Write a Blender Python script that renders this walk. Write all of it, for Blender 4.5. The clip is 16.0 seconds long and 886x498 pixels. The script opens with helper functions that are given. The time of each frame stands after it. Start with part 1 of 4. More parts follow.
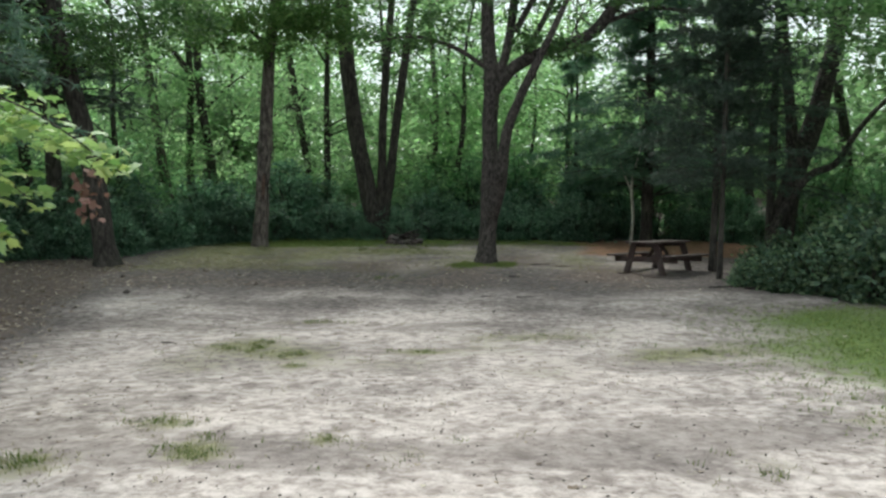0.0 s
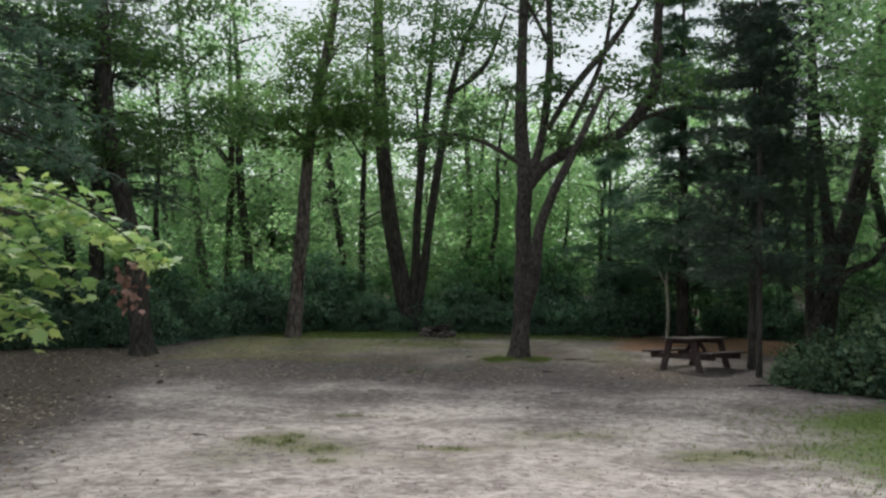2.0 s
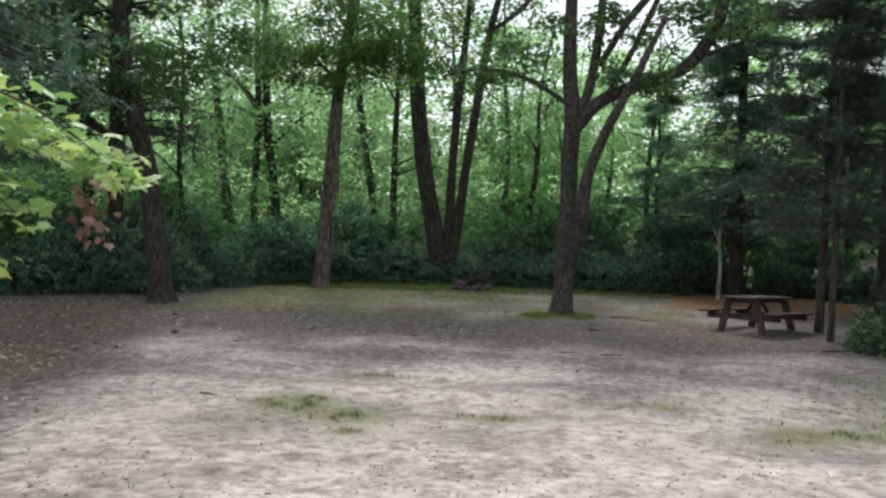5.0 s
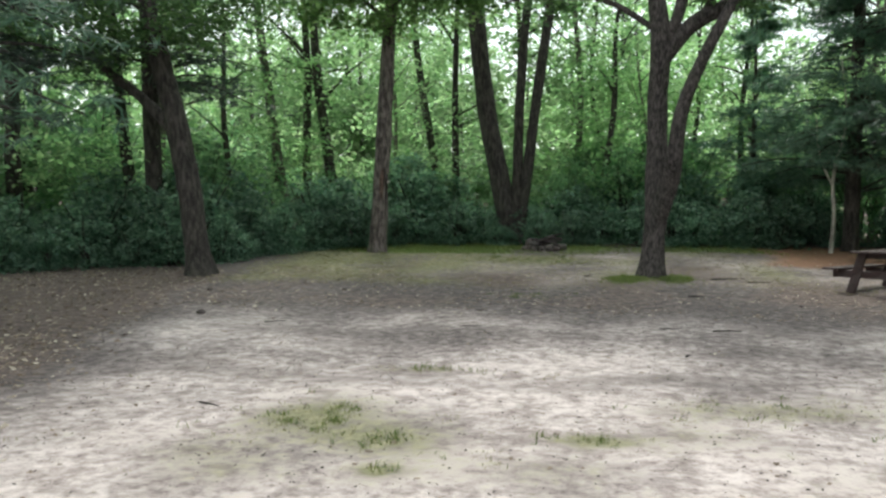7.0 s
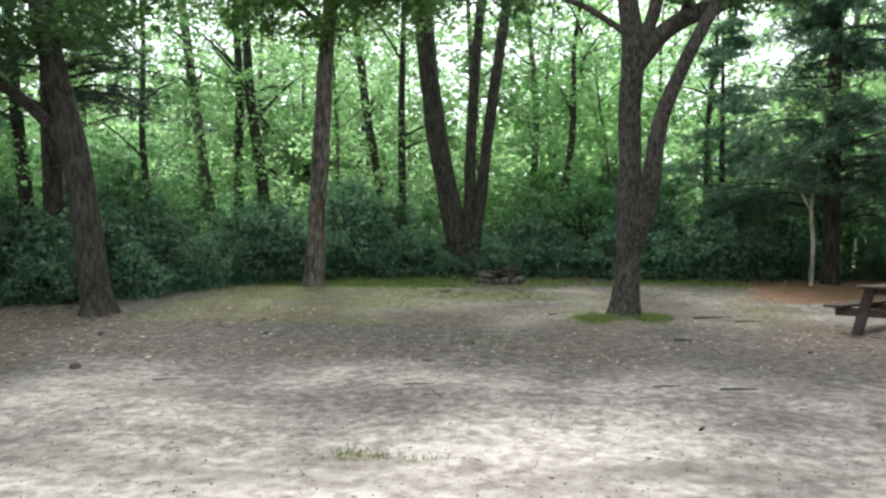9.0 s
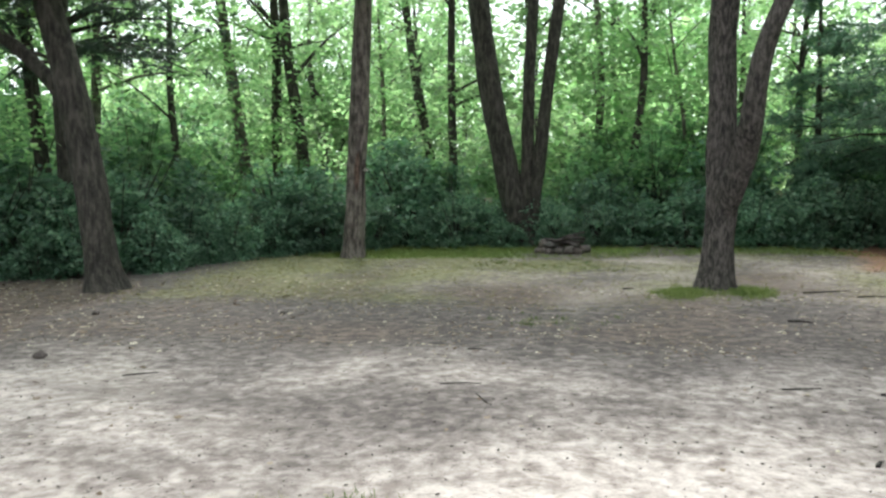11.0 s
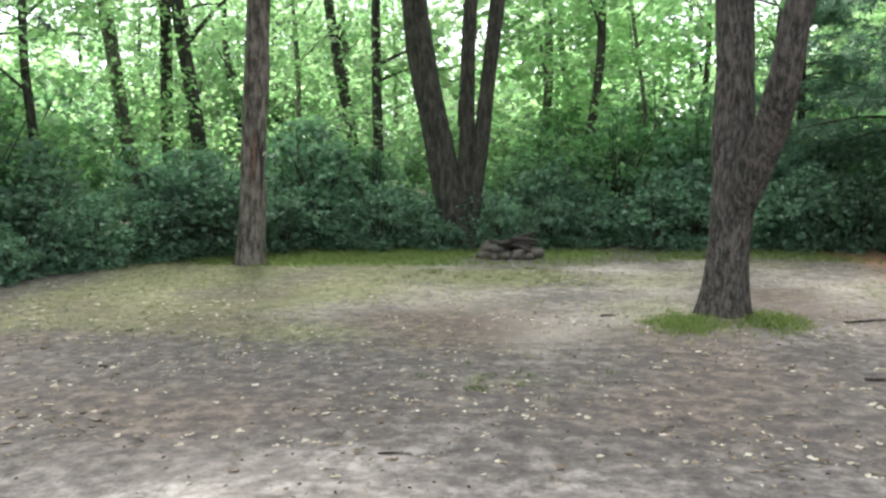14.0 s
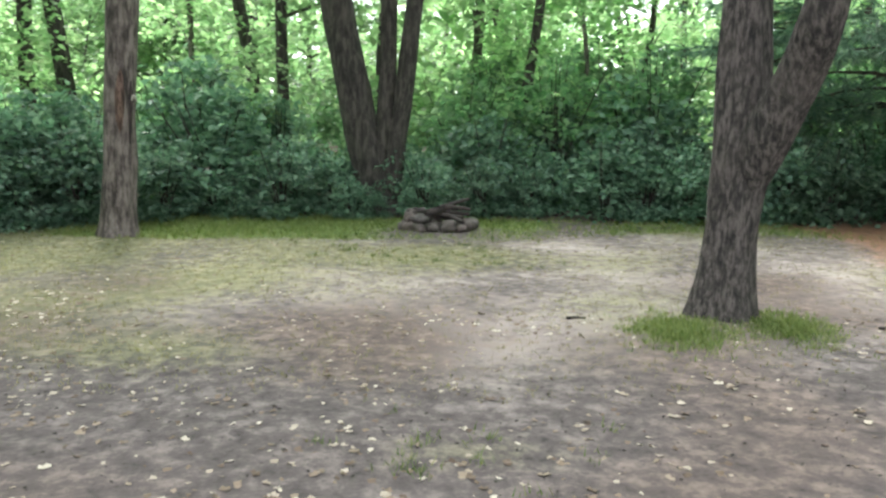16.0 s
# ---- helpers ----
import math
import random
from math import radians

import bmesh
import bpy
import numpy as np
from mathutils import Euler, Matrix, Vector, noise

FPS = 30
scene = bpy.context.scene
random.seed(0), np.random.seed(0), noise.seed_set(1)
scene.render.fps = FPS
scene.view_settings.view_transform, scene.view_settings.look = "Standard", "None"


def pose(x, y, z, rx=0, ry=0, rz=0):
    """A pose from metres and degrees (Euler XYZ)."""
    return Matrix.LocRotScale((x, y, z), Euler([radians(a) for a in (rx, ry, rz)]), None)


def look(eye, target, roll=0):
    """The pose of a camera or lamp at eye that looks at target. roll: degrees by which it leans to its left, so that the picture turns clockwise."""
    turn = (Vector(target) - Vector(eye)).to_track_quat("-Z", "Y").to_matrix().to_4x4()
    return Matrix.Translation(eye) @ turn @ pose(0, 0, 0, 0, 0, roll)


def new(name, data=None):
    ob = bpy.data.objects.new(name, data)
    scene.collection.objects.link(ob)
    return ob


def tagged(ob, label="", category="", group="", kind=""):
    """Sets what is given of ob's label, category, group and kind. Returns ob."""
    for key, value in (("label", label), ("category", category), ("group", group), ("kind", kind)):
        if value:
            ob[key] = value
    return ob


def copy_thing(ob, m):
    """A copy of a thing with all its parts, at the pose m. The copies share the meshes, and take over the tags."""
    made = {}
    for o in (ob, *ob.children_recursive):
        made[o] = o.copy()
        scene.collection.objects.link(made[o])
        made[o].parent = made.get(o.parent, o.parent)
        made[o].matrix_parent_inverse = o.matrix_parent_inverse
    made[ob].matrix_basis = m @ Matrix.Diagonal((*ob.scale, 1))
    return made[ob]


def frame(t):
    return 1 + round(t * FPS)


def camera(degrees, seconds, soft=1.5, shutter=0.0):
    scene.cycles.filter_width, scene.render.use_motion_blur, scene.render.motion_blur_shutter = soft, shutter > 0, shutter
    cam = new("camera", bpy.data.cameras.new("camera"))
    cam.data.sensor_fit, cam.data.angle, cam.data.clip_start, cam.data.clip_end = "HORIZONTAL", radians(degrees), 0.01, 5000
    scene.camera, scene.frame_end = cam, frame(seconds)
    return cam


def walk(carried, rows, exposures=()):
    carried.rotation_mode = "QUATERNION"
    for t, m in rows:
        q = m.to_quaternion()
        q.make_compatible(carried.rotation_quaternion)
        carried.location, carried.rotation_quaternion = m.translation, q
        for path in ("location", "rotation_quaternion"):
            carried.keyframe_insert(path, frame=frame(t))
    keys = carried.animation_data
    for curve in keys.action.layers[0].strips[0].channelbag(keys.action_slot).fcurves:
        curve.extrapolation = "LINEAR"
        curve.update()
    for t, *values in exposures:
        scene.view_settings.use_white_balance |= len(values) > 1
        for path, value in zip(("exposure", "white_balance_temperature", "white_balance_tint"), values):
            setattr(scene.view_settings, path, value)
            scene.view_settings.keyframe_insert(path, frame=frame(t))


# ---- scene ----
cam = camera(58.5, 16.0, soft=2.5)
PATH = [
    (0, (-0.037, -20.614, 2.352), (-0.147, -18.627, 2.152), 0.0),
    (0.5, (-0.053, -20.651, 2.349), (-0.171, -18.655, 2.31), -0.5),
    (1, (-0.001, -20.671, 2.379), (-0.157, -18.678, 2.443), 0.3),
    (1.5, (-0.021, -20.648, 2.376), (-0.206, -18.657, 2.429), 0.6),
    (2, (-0.044, -20.64, 2.378), (-0.238, -18.65, 2.41), 0.5),
    (2.5, (-0.082, -20.63, 2.382), (-0.279, -18.64, 2.405), 0.3),
    (3, (-0.106, -20.57, 2.35), (-0.285, -18.578, 2.365), 0.3),
    (3.5, (-0.173, -20.392, 2.31), (-0.392, -18.405, 2.249), 1.4),
    (6, (-0.483, -18.006, 2.161), (-0.856, -16.044, 2.056), 0.0),
    (6.5, (-0.565, -17.377, 2.137), (-1.075, -15.452, 1.952), -0.7),
    (7, (-0.655, -16.82, 2.105), (-1.094, -14.878, 1.912), -0.6),
    (7.5, (-0.72, -16.235, 2.072), (-1.147, -14.292, 1.867), 0.4),
    (8, (-0.87, -15.668, 2.014), (-1.249, -13.711, 1.851), -1.0),
    (8.5, (-0.962, -15.133, 1.998), (-1.262, -13.159, 1.887), -0.2),
    (11, (-1.281, -12.473, 1.693), (-1.74, -10.535, 1.508), -1.2),
    (11.5, (-1.342, -11.934, 1.659), (-1.804, -9.998, 1.469), -0.6),
    (12, (-1.413, -11.383, 1.638), (-1.745, -9.43, 1.364), -0.2),
    (12.5, (-1.475, -10.843, 1.627), (-1.84, -8.901, 1.319), 0.1),
    (13, (-1.575, -10.321, 1.592), (-1.842, -8.358, 1.317), -0.5),
    (13.5, (-1.7, -9.768, 1.638), (-2.048, -7.807, 1.453), -0.4),
    (14, (-1.811, -9.209, 1.621), (-2.105, -7.242, 1.41), -0.8),
    (14.5, (-1.884, -8.637, 1.564), (-2.134, -6.661, 1.376), -0.4),
    (15, (-1.937, -8.074, 1.618), (-2.135, -6.098, 1.378), -1.4),
    (15.5, (-2.063, -7.508, 1.586), (-2.073, -5.527, 1.317), 0.0),
    (16, (-2.136, -6.955, 1.557), (-2.219, -4.982, 1.24), 0.4),
]
EXPOSURES = [(0, -0.25, 6400, 2), (0.5, -0.45, 6500, 4), (1.0, -0.75, 6500, 6), (2.5, -0.48, 6500, 9), (3.5, -0.28, 6500, 9), (6, -0.12, 6500, 6), (6.5, 0.0, 6500, 6), (7, 0.17, 6500, 6), (8.0, 0.08, 6500, 3), (8.5, 0.4, 6500, 4), (11, 0.65, 6500, 4), (12.0, 1.07, 6500, 4), (12.5, 1.15, 6500, 4), (13, 1.2, 6500, 5), (13.5, 1.02, 6500, 6), (16, 1.3, 6500, 8)]
walk(cam, [(t, look(eye, target, roll)) for t, eye, target, roll in PATH], EXPOSURES)

# ---- world and light ----
world = bpy.data.worlds.new("sky")
scene.world = world
world.use_nodes = True
wn, wl = world.node_tree.nodes, world.node_tree.links
sky = wn.new("ShaderNodeTexSky")
sky.sky_type, sky.sun_disc = "NISHITA", False
sky.sun_elevation, sky.sun_rotation = radians(47), radians(-20)
pale = wn.new("ShaderNodeMix")
pale.data_type = "RGBA"
pale.inputs["Factor"].default_value = 0.8
pale.inputs["B"].default_value = (10.5, 11.0, 11.4, 1)
wl.new(sky.outputs["Color"], pale.inputs["A"])
wl.new(pale.outputs["Result"], wn["Background"].inputs["Color"])
wn["Background"].inputs["Strength"].default_value = 0.14

sun = new("sun", bpy.data.lights.new("sun", "SUN"))
sun.data.energy, sun.data.angle, sun.data.color = 4.0, radians(25), (1.0, 0.97, 0.92)
sun.matrix_world = look((-13, 36, 41), (0, 0, 0))


# ---- materials ----
def material(name):
    m = bpy.data.materials.new(name)
    m.use_nodes = True
    nt = m.node_tree
    return m, nt.nodes, nt.links, nt.nodes["Principled BSDF"]


def ramp(n, l, src, stops):
    r = n.new("ShaderNodeValToRGB")
    while len(r.color_ramp.elements) < len(stops):
        r.color_ramp.elements.new(0.5)
    for e, (p, c) in zip(r.color_ramp.elements, stops):
        e.position, e.color = p, (*c, 1)
    l.new(src, r.inputs["Fac"])
    return r.outputs["Color"]


def noise_tex(n, l, scale, detail=4, rough=0.6, vec=None, stretch=None):
    t = n.new("ShaderNodeTexNoise")
    t.inputs["Scale"].default_value, t.inputs["Detail"].default_value = scale, detail
    t.inputs["Roughness"].default_value = rough
    if vec is None:
        vec = n.new("ShaderNodeTexCoord").outputs["Object"]
    if stretch:
        mp = n.new("ShaderNodeMapping")
        mp.inputs["Scale"].default_value = stretch
        l.new(vec, mp.inputs["Vector"])
        vec = mp.outputs["Vector"]
    l.new(vec, t.inputs["Vector"])
    return t.outputs["Fac"]


def mix(n, l, fac, a, b, mode="MIX"):
    x = n.new("ShaderNodeMix")
    x.data_type, x.blend_type = "RGBA", mode
    for src, key in ((fac, "Factor"), (a, "A"), (b, "B")):
        if isinstance(src, (int, float)):
            x.inputs[key].default_value = src
        elif isinstance(src, tuple):
            x.inputs[key].default_value = (*src, 1)
        else:
            l.new(src, x.inputs[key])
    return x.outputs["Result"]


def bump(n, l, height, strength, distance, bsdf):
    b = n.new("ShaderNodeBump")
    b.inputs["Strength"].default_value, b.inputs["Distance"].default_value = strength, distance
    l.new(height, b.inputs["Height"])
    l.new(b.outputs["Normal"], bsdf.inputs["Normal"])


def leaf_material(name, dark, mid, light, through_light=0.45, rough=0.5):
    """Leaf colours that vary leaf by leaf and tree by tree, with light passing through the blade."""
    m, n, l, b = material(name)
    geo = n.new("ShaderNodeNewGeometry")
    info = n.new("ShaderNodeObjectInfo")
    c = ramp(n, l, geo.outputs["Random Per Island"], [(0.0, dark), (0.55, mid), (1.0, light)])
    h = n.new("ShaderNodeHueSaturation")
    v = n.new("ShaderNodeMapRange")
    v.inputs["To Min"].default_value, v.inputs["To Max"].default_value = 0.75, 1.2
    l.new(info.outputs["Random"], v.inputs["Value"])
    l.new(v.outputs["Result"], h.inputs["Value"])
    l.new(c, h.inputs["Color"])
    l.new(h.outputs["Color"], b.inputs["Base Color"])
    b.inputs["Roughness"].default_value = rough
    tr = n.new("ShaderNodeBsdfTranslucent")
    l.new(mix(n, l, 1.0, h.outputs["Color"], (1.08, 1.2, 0.95), "MULTIPLY"), tr.inputs["Color"])
    mx = n.new("ShaderNodeMixShader")
    mx.inputs["Fac"].default_value = through_light
    l.new(b.outputs["BSDF"], mx.inputs[1])
    l.new(tr.outputs["BSDF"], mx.inputs[2])
    l.new(mx.outputs["Shader"], n["Material Output"].inputs["Surface"])
    return m


def bark_material(name, dark, mid, light, furrow=14):
    m, n, l, b = material(name)
    ridges = noise_tex(n, l, furrow, 6, 0.65, stretch=(1, 1, 0.22))
    patches = noise_tex(n, l, 1.7, 3)
    plates = noise_tex(n, l, furrow * 0.55, 5, 0.7, stretch=(1, 1, 0.6))
    both_ = n.new("ShaderNodeMix")
    both_.inputs["Factor"].default_value = 0.4
    l.new(ridges, both_.inputs["A"])
    l.new(plates, both_.inputs["B"])
    ridges = both_.outputs["Result"]
    c = ramp(n, l, ridges, [(0.41, dark), (0.49, mid), (0.58, light)])
    lichen = ramp(n, l, patches, [(0.5, (0, 0, 0)), (0.72, (0.3, 0.3, 0.3))])
    l.new(mix(n, l, lichen, c, tuple(x * 1.25 for x in light)), b.inputs["Base Color"])
    b.inputs["Roughness"].default_value = 0.9
    bump(n, l, ridges, 1.0, 0.09, b)
    return m


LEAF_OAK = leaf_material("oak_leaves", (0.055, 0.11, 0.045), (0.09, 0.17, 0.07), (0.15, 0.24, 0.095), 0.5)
# paler than the oak leaves: light from the open sky painted into the colour
LEAF_CROWN = leaf_material("light_painted_crown_leaves", (0.13, 0.23, 0.09), (0.21, 0.34, 0.13), (0.31, 0.43, 0.19), 0.68)
# background leaves: sun glow and haze put into the pale colour
LEAF_FAR = leaf_material("leaves_painted_sunlit", (0.195, 0.325, 0.175), (0.315, 0.465, 0.26), (0.46, 0.575, 0.37), 0.74)
LEAF_THICKET = leaf_material("thicket_leaves", (0.13, 0.25, 0.14), (0.215, 0.36, 0.215), (0.33, 0.465, 0.30), 0.68)
LEAF_HEDGE = leaf_material("hedge_leaves", (0.085, 0.17, 0.125), (0.17, 0.295, 0.21), (0.31, 0.44, 0.33), 0.5)
LEAF_SHRUB = leaf_material("shrub_leaves", (0.07, 0.13, 0.09), (0.135, 0.22, 0.135), (0.26, 0.33, 0.19), 0.4)
LEAF_MAPLE = leaf_material("maple_leaves", (0.16, 0.27, 0.095), (0.27, 0.385, 0.155), (0.43, 0.49, 0.19), 0.42)
LEAF_DEAD = leaf_material("dead_leaves", (0.10, 0.05, 0.04), (0.20, 0.11, 0.09), (0.36, 0.22, 0.20), 0.15, 0.8)
LITTER = leaf_material("fallen_leaves", (0.10, 0.065, 0.045), (0.27, 0.20, 0.145), (0.62, 0.55, 0.45), 0.1, 0.7)
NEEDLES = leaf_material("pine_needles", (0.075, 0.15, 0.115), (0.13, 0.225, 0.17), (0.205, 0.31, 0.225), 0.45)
# darker copy of the needles, with the shade at the wood's edge in its colour
NEEDLES_DARK = leaf_material("dark_shaded_needles", (0.04, 0.066, 0.055), (0.066, 0.104, 0.082), (0.105, 0.15, 0.11), 0.3)
BLADES = leaf_material("grass_blades", (0.085, 0.13, 0.03), (0.15, 0.205, 0.055), (0.28, 0.295, 0.11), 0.35)
DRY_BLADES = leaf_material("dry_grass", (0.14, 0.14, 0.05), (0.24, 0.22, 0.09), (0.38, 0.33, 0.16), 0.3)
BARK_OAK = bark_material("oak_bark", (0.014, 0.012, 0.012), (0.055, 0.046, 0.043), (0.14, 0.118, 0.11), 30)
BARK_GREY = bark_material("scarred_grey_bark", (0.04, 0.032, 0.029), (0.12, 0.098, 0.09), (0.24, 0.20, 0.185), 15)
BARK_DARK = bark_material("dark_bark", (0.016, 0.014, 0.012), (0.042, 0.036, 0.032), (0.09, 0.078, 0.068), 15)
BARK_BIRCH = bark_material("birch_bark", (0.22, 0.20, 0.18), (0.45, 0.42, 0.38), (0.62, 0.58, 0.53), 9)
SCAR = bark_material("bare_scarred_wood", (0.035, 0.02, 0.016), (0.10, 0.058, 0.045), (0.20, 0.13, 0.105), 22)
BARK_PALE = bark_material("pale_bark", (0.05, 0.043, 0.04), (0.12, 0.105, 0.095), (0.22, 0.19, 0.17), 16)

WOOD, n_, l_, b_ = material("weathered_red_wood")
grain = noise_tex(n_, l_, 9, 5, 0.6, stretch=(0.12, 1.5, 1.5))
worn = ramp(n_, l_, noise_tex(n_, l_, 3, 4), [(0.45, (0, 0, 0)), (0.7, (0.55, 0.55, 0.55))])
l_.new(mix(n_, l_, worn, ramp(n_, l_, grain, [(0.3, (0.022, 0.011, 0.01)), (0.7, (0.06, 0.028, 0.025))]), (0.10, 0.083, 0.08)), b_.inputs["Base Color"])
b_.inputs["Roughness"].default_value = 0.62
bump(n_, l_, grain, 0.4, 0.006, b_)

STONE, n_, l_, b_ = material("sooty_stone")
spots = noise_tex(n_, l_, 11, 5)
info_ = n_.new("ShaderNodeObjectInfo")
l_.new(mix(n_, l_, info_.outputs["Random"], ramp(n_, l_, spots, [(0.3, (0.03, 0.027, 0.027)), (0.7, (0.14, 0.125, 0.12))]), ramp(n_, l_, spots, [(0.3, (0.07, 0.05, 0.045)), (0.7, (0.22, 0.18, 0.165))])), b_.inputs["Base Color"])
b_.inputs["Roughness"].default_value = 0.9
bump(n_, l_, spots, 0.6, 0.02, b_)

CHAR, n_, l_, b_ = material("charred_wood")
crack = noise_tex(n_, l_, 20, 5)
l_.new(ramp(n_, l_, crack, [(0.35, (0.012, 0.011, 0.012)), (0.7, (0.07, 0.05, 0.045))]), b_.inputs["Base Color"])
b_.inputs["Roughness"].default_value = 0.85
bump(n_, l_, crack, 0.7, 0.01, b_)

# the ground: bare sand, damp soil, thin turf, leaf litter and pine needles, by the share of each kept in "cover" and "cover2"
GROUND, n_, l_, b_ = material("campsite_ground")
cov, cov2 = n_.new("ShaderNodeVertexColor"), n_.new("ShaderNodeVertexColor")
cov.layer_name, cov2.layer_name = "cover", "cover2"
sep, sep2 = n_.new("ShaderNodeSeparateColor"), n_.new("ShaderNodeSeparateColor")
l_.new(cov.outputs["Color"], sep.inputs["Color"])
l_.new(cov2.outputs["Color"], sep2.inputs["Color"])
fine = noise_tex(n_, l_, 7, 8, 0.72)
coarse = noise_tex(n_, l_, 1.3, 6, 0.65)
specks = noise_tex(n_, l_, 28, 4, 0.7)


def patchy(amount, grain_src, soft=0.16):
    """Turns a smooth share into patches with ragged edges."""
    s = n_.new("ShaderNodeMath")
    s.operation = "ADD"
    l_.new(amount, s.inputs[0])
    l_.new(grain_src, s.inputs[1])
    r = n_.new("ShaderNodeMapRange")
    r.interpolation_type = "SMOOTHSTEP"
    r.inputs["From Min"].default_value, r.inputs["From Max"].default_value = 1.0 - soft, 1.0 + soft
    l_.new(s.outputs["Value"], r.inputs["Value"])
    return r.outputs["Result"]


middle = noise_tex(n_, l_, 3.1, 6, 0.7)
swirl = noise_tex(n_, l_, 0.55, 5, 0.6, stretch=(0.6, 1.5, 1))
sand = ramp(n_, l_, fine, [(0.32, (0.23, 0.185, 0.17)), (0.45, (0.46, 0.39, 0.365)), (0.60, (0.66, 0.58, 0.55))])
sand = mix(n_, l_, ramp(n_, l_, middle, [(0.36, (0.7, 0.7, 0.7)), (0.5, (0, 0, 0))]), sand, (0.20, 0.16, 0.145))
sand = mix(n_, l_, ramp(n_, l_, swirl, [(0.38, (0.6, 0.6, 0.6)), (0.5, (0, 0, 0))]), sand, (0.17, 0.14, 0.13))
soil = ramp(n_, l_, fine, [(0.3, (0.045, 0.037, 0.037)), (0.5, (0.115, 0.094, 0.09)), (0.7, (0.26, 0.22, 0.21))])
turf = ramp(n_, l_, fine, [(0.3, (0.09, 0.095, 0.05)), (0.5, (0.18, 0.175, 0.095)), (0.7, (0.33, 0.30, 0.19))])
green = ramp(n_, l_, fine, [(0.3, (0.06, 0.095, 0.025)), (0.55, (0.13, 0.19, 0.045)), (0.75, (0.24, 0.28, 0.09))])
litter = ramp(n_, l_, fine, [(0.3, (0.045, 0.034, 0.031)), (0.5, (0.12, 0.088, 0.077)), (0.7, (0.27, 0.205, 0.175))])
rust = ramp(n_, l_, fine, [(0.3, (0.15, 0.075, 0.045)), (0.6, (0.29, 0.15, 0.09)), (0.8, (0.38, 0.24, 0.15))])
blend = n_.new("ShaderNodeMix")
blend.inputs["Factor"].default_value = 0.45
l_.new(coarse, blend.inputs["A"])
l_.new(fine, blend.inputs["B"])
colour = mix(n_, l_, patchy(sep.outputs["Red"], blend.outputs["Result"], 0.46), soil, sand)
colour = mix(n_, l_, patchy(sep.outputs["Green"], fine, 0.22), colour, turf)
colour = mix(n_, l_, patchy(sep2.outputs["Red"], fine, 0.2), colour, green)
colour = mix(n_, l_, patchy(sep.outputs["Blue"], fine, 0.25), colour, litter)
colour = mix(n_, l_, patchy(sep2.outputs["Green"], fine, 0.25), colour, rust)
dots = ramp(n_, l_, specks, [(0.27, (0.35, 0.33, 0.3)), (0.36, (1, 1, 1))])
l_.new(mix(n_, l_, 1.0, colour, dots, "MULTIPLY"), b_.inputs["Base Color"])
b_.inputs["Roughness"].default_value = 0.95
bump(n_, l_, fine, 0.55, 0.03, b_)


# ---- mesh helpers ----
def mesh_of(name, verts, faces, mat, smooth=False):
    me = bpy.data.meshes.new(name)
    me.from_pydata([tuple(v) for v in verts], [], [tuple(int(i) for i in f) for f in faces])
    me.materials.append(mat)
    if smooth:
        me.shade_smooth()
    return me


def part(name, me, parent, label="", m=None):
    ob = new(name, me)
    ob.parent = parent
    if m is not None:
        ob.matrix_basis = m
    return tagged(ob, label)


def empty(name, x, y, z, turn=0):
    e = new(name)
    e.matrix_basis = pose(x, y, z, 0, 0, turn)
    return e


def rise(x, y):
    """Height of the ground: level by the trees, climbing gently to where the walk starts."""
    d = -y - 10.2
    ramp_up = 0.07 * (0.5 * (d + math.sqrt(d * d + 3.0)))
    ramp_up = min(ramp_up, 0.85)
    ramp_up -= 0.055 / (1 + math.exp(-(y + 5.0) * 1.2))
    return ramp_up + 0.03 * noise.noise((x * 0.5, y * 0.5, 1.7)) + 0.012 * noise.noise((x * 1.9, y * 1.9, 4.1))


def smooth_line(points, n):
    """n + 1 points along a smooth curve through points (each x, y, z, radius)."""
    p = np.array(points, float)
    p = np.vstack([2 * p[0] - p[1], p, 2 * p[-1] - p[-2]])
    out = []
    for u in np.linspace(0, len(p) - 3 - 1e-6, n + 1):
        i = int(u)
        t = u - i
        a, b, c, d = p[i:i + 4]
        out.append(0.5 * (2 * b + (c - a) * t + (2 * a - 5 * b + 4 * c - d) * t * t + (3 * b - a - 3 * c + d) * t ** 3))
    return np.array(out)


def tube(points, sides=12, rings=14, rough=0.08, flare=0.0, seed=0, cap=True):
    """A tapered, uneven limb through points (x, y, z, radius); flare spreads its foot into roots."""
    line = smooth_line(points, rings)
    verts, faces = [], []
    for i, (x, y, z, r) in enumerate(line):
        a, b = line[max(i - 1, 0)][:3], line[min(i + 1, rings)][:3]
        way = Vector(b - a).normalized()
        side = way.cross(Vector((0.31, 0.95, 0.05))).normalized()
        other = way.cross(side)
        for k in range(sides):
            u = 2 * math.pi * k / sides
            q = max(r, 0.004)
            q *= 1 + rough * noise.noise((math.cos(u) * 1.6 + seed, math.sin(u) * 1.6, z * 0.9))
            q *= 1 + rough * 0.6 * noise.noise((math.cos(u) * 5 + seed, math.sin(u) * 5, z * 2.1))
            if flare:
                foot = math.exp(-max(z - line[0][2], 0) / 0.28)
                q *= 1 + flare * foot * (0.75 + 0.6 * math.sin(u * 3 + seed) * math.sin(u * 2 + 1.3 * seed))
            verts.append(Vector((x, y, z)) + (side * math.cos(u) + other * math.sin(u)) * q)
    for i in range(rings):
        for k in range(sides):
            j = (k + 1) % sides
            faces.append((i * sides + k, i * sides + j, (i + 1) * sides + j, (i + 1) * sides + k))
    if cap:
        faces.append(tuple(range(rings * sides, (rings + 1) * sides)))
    return verts, faces


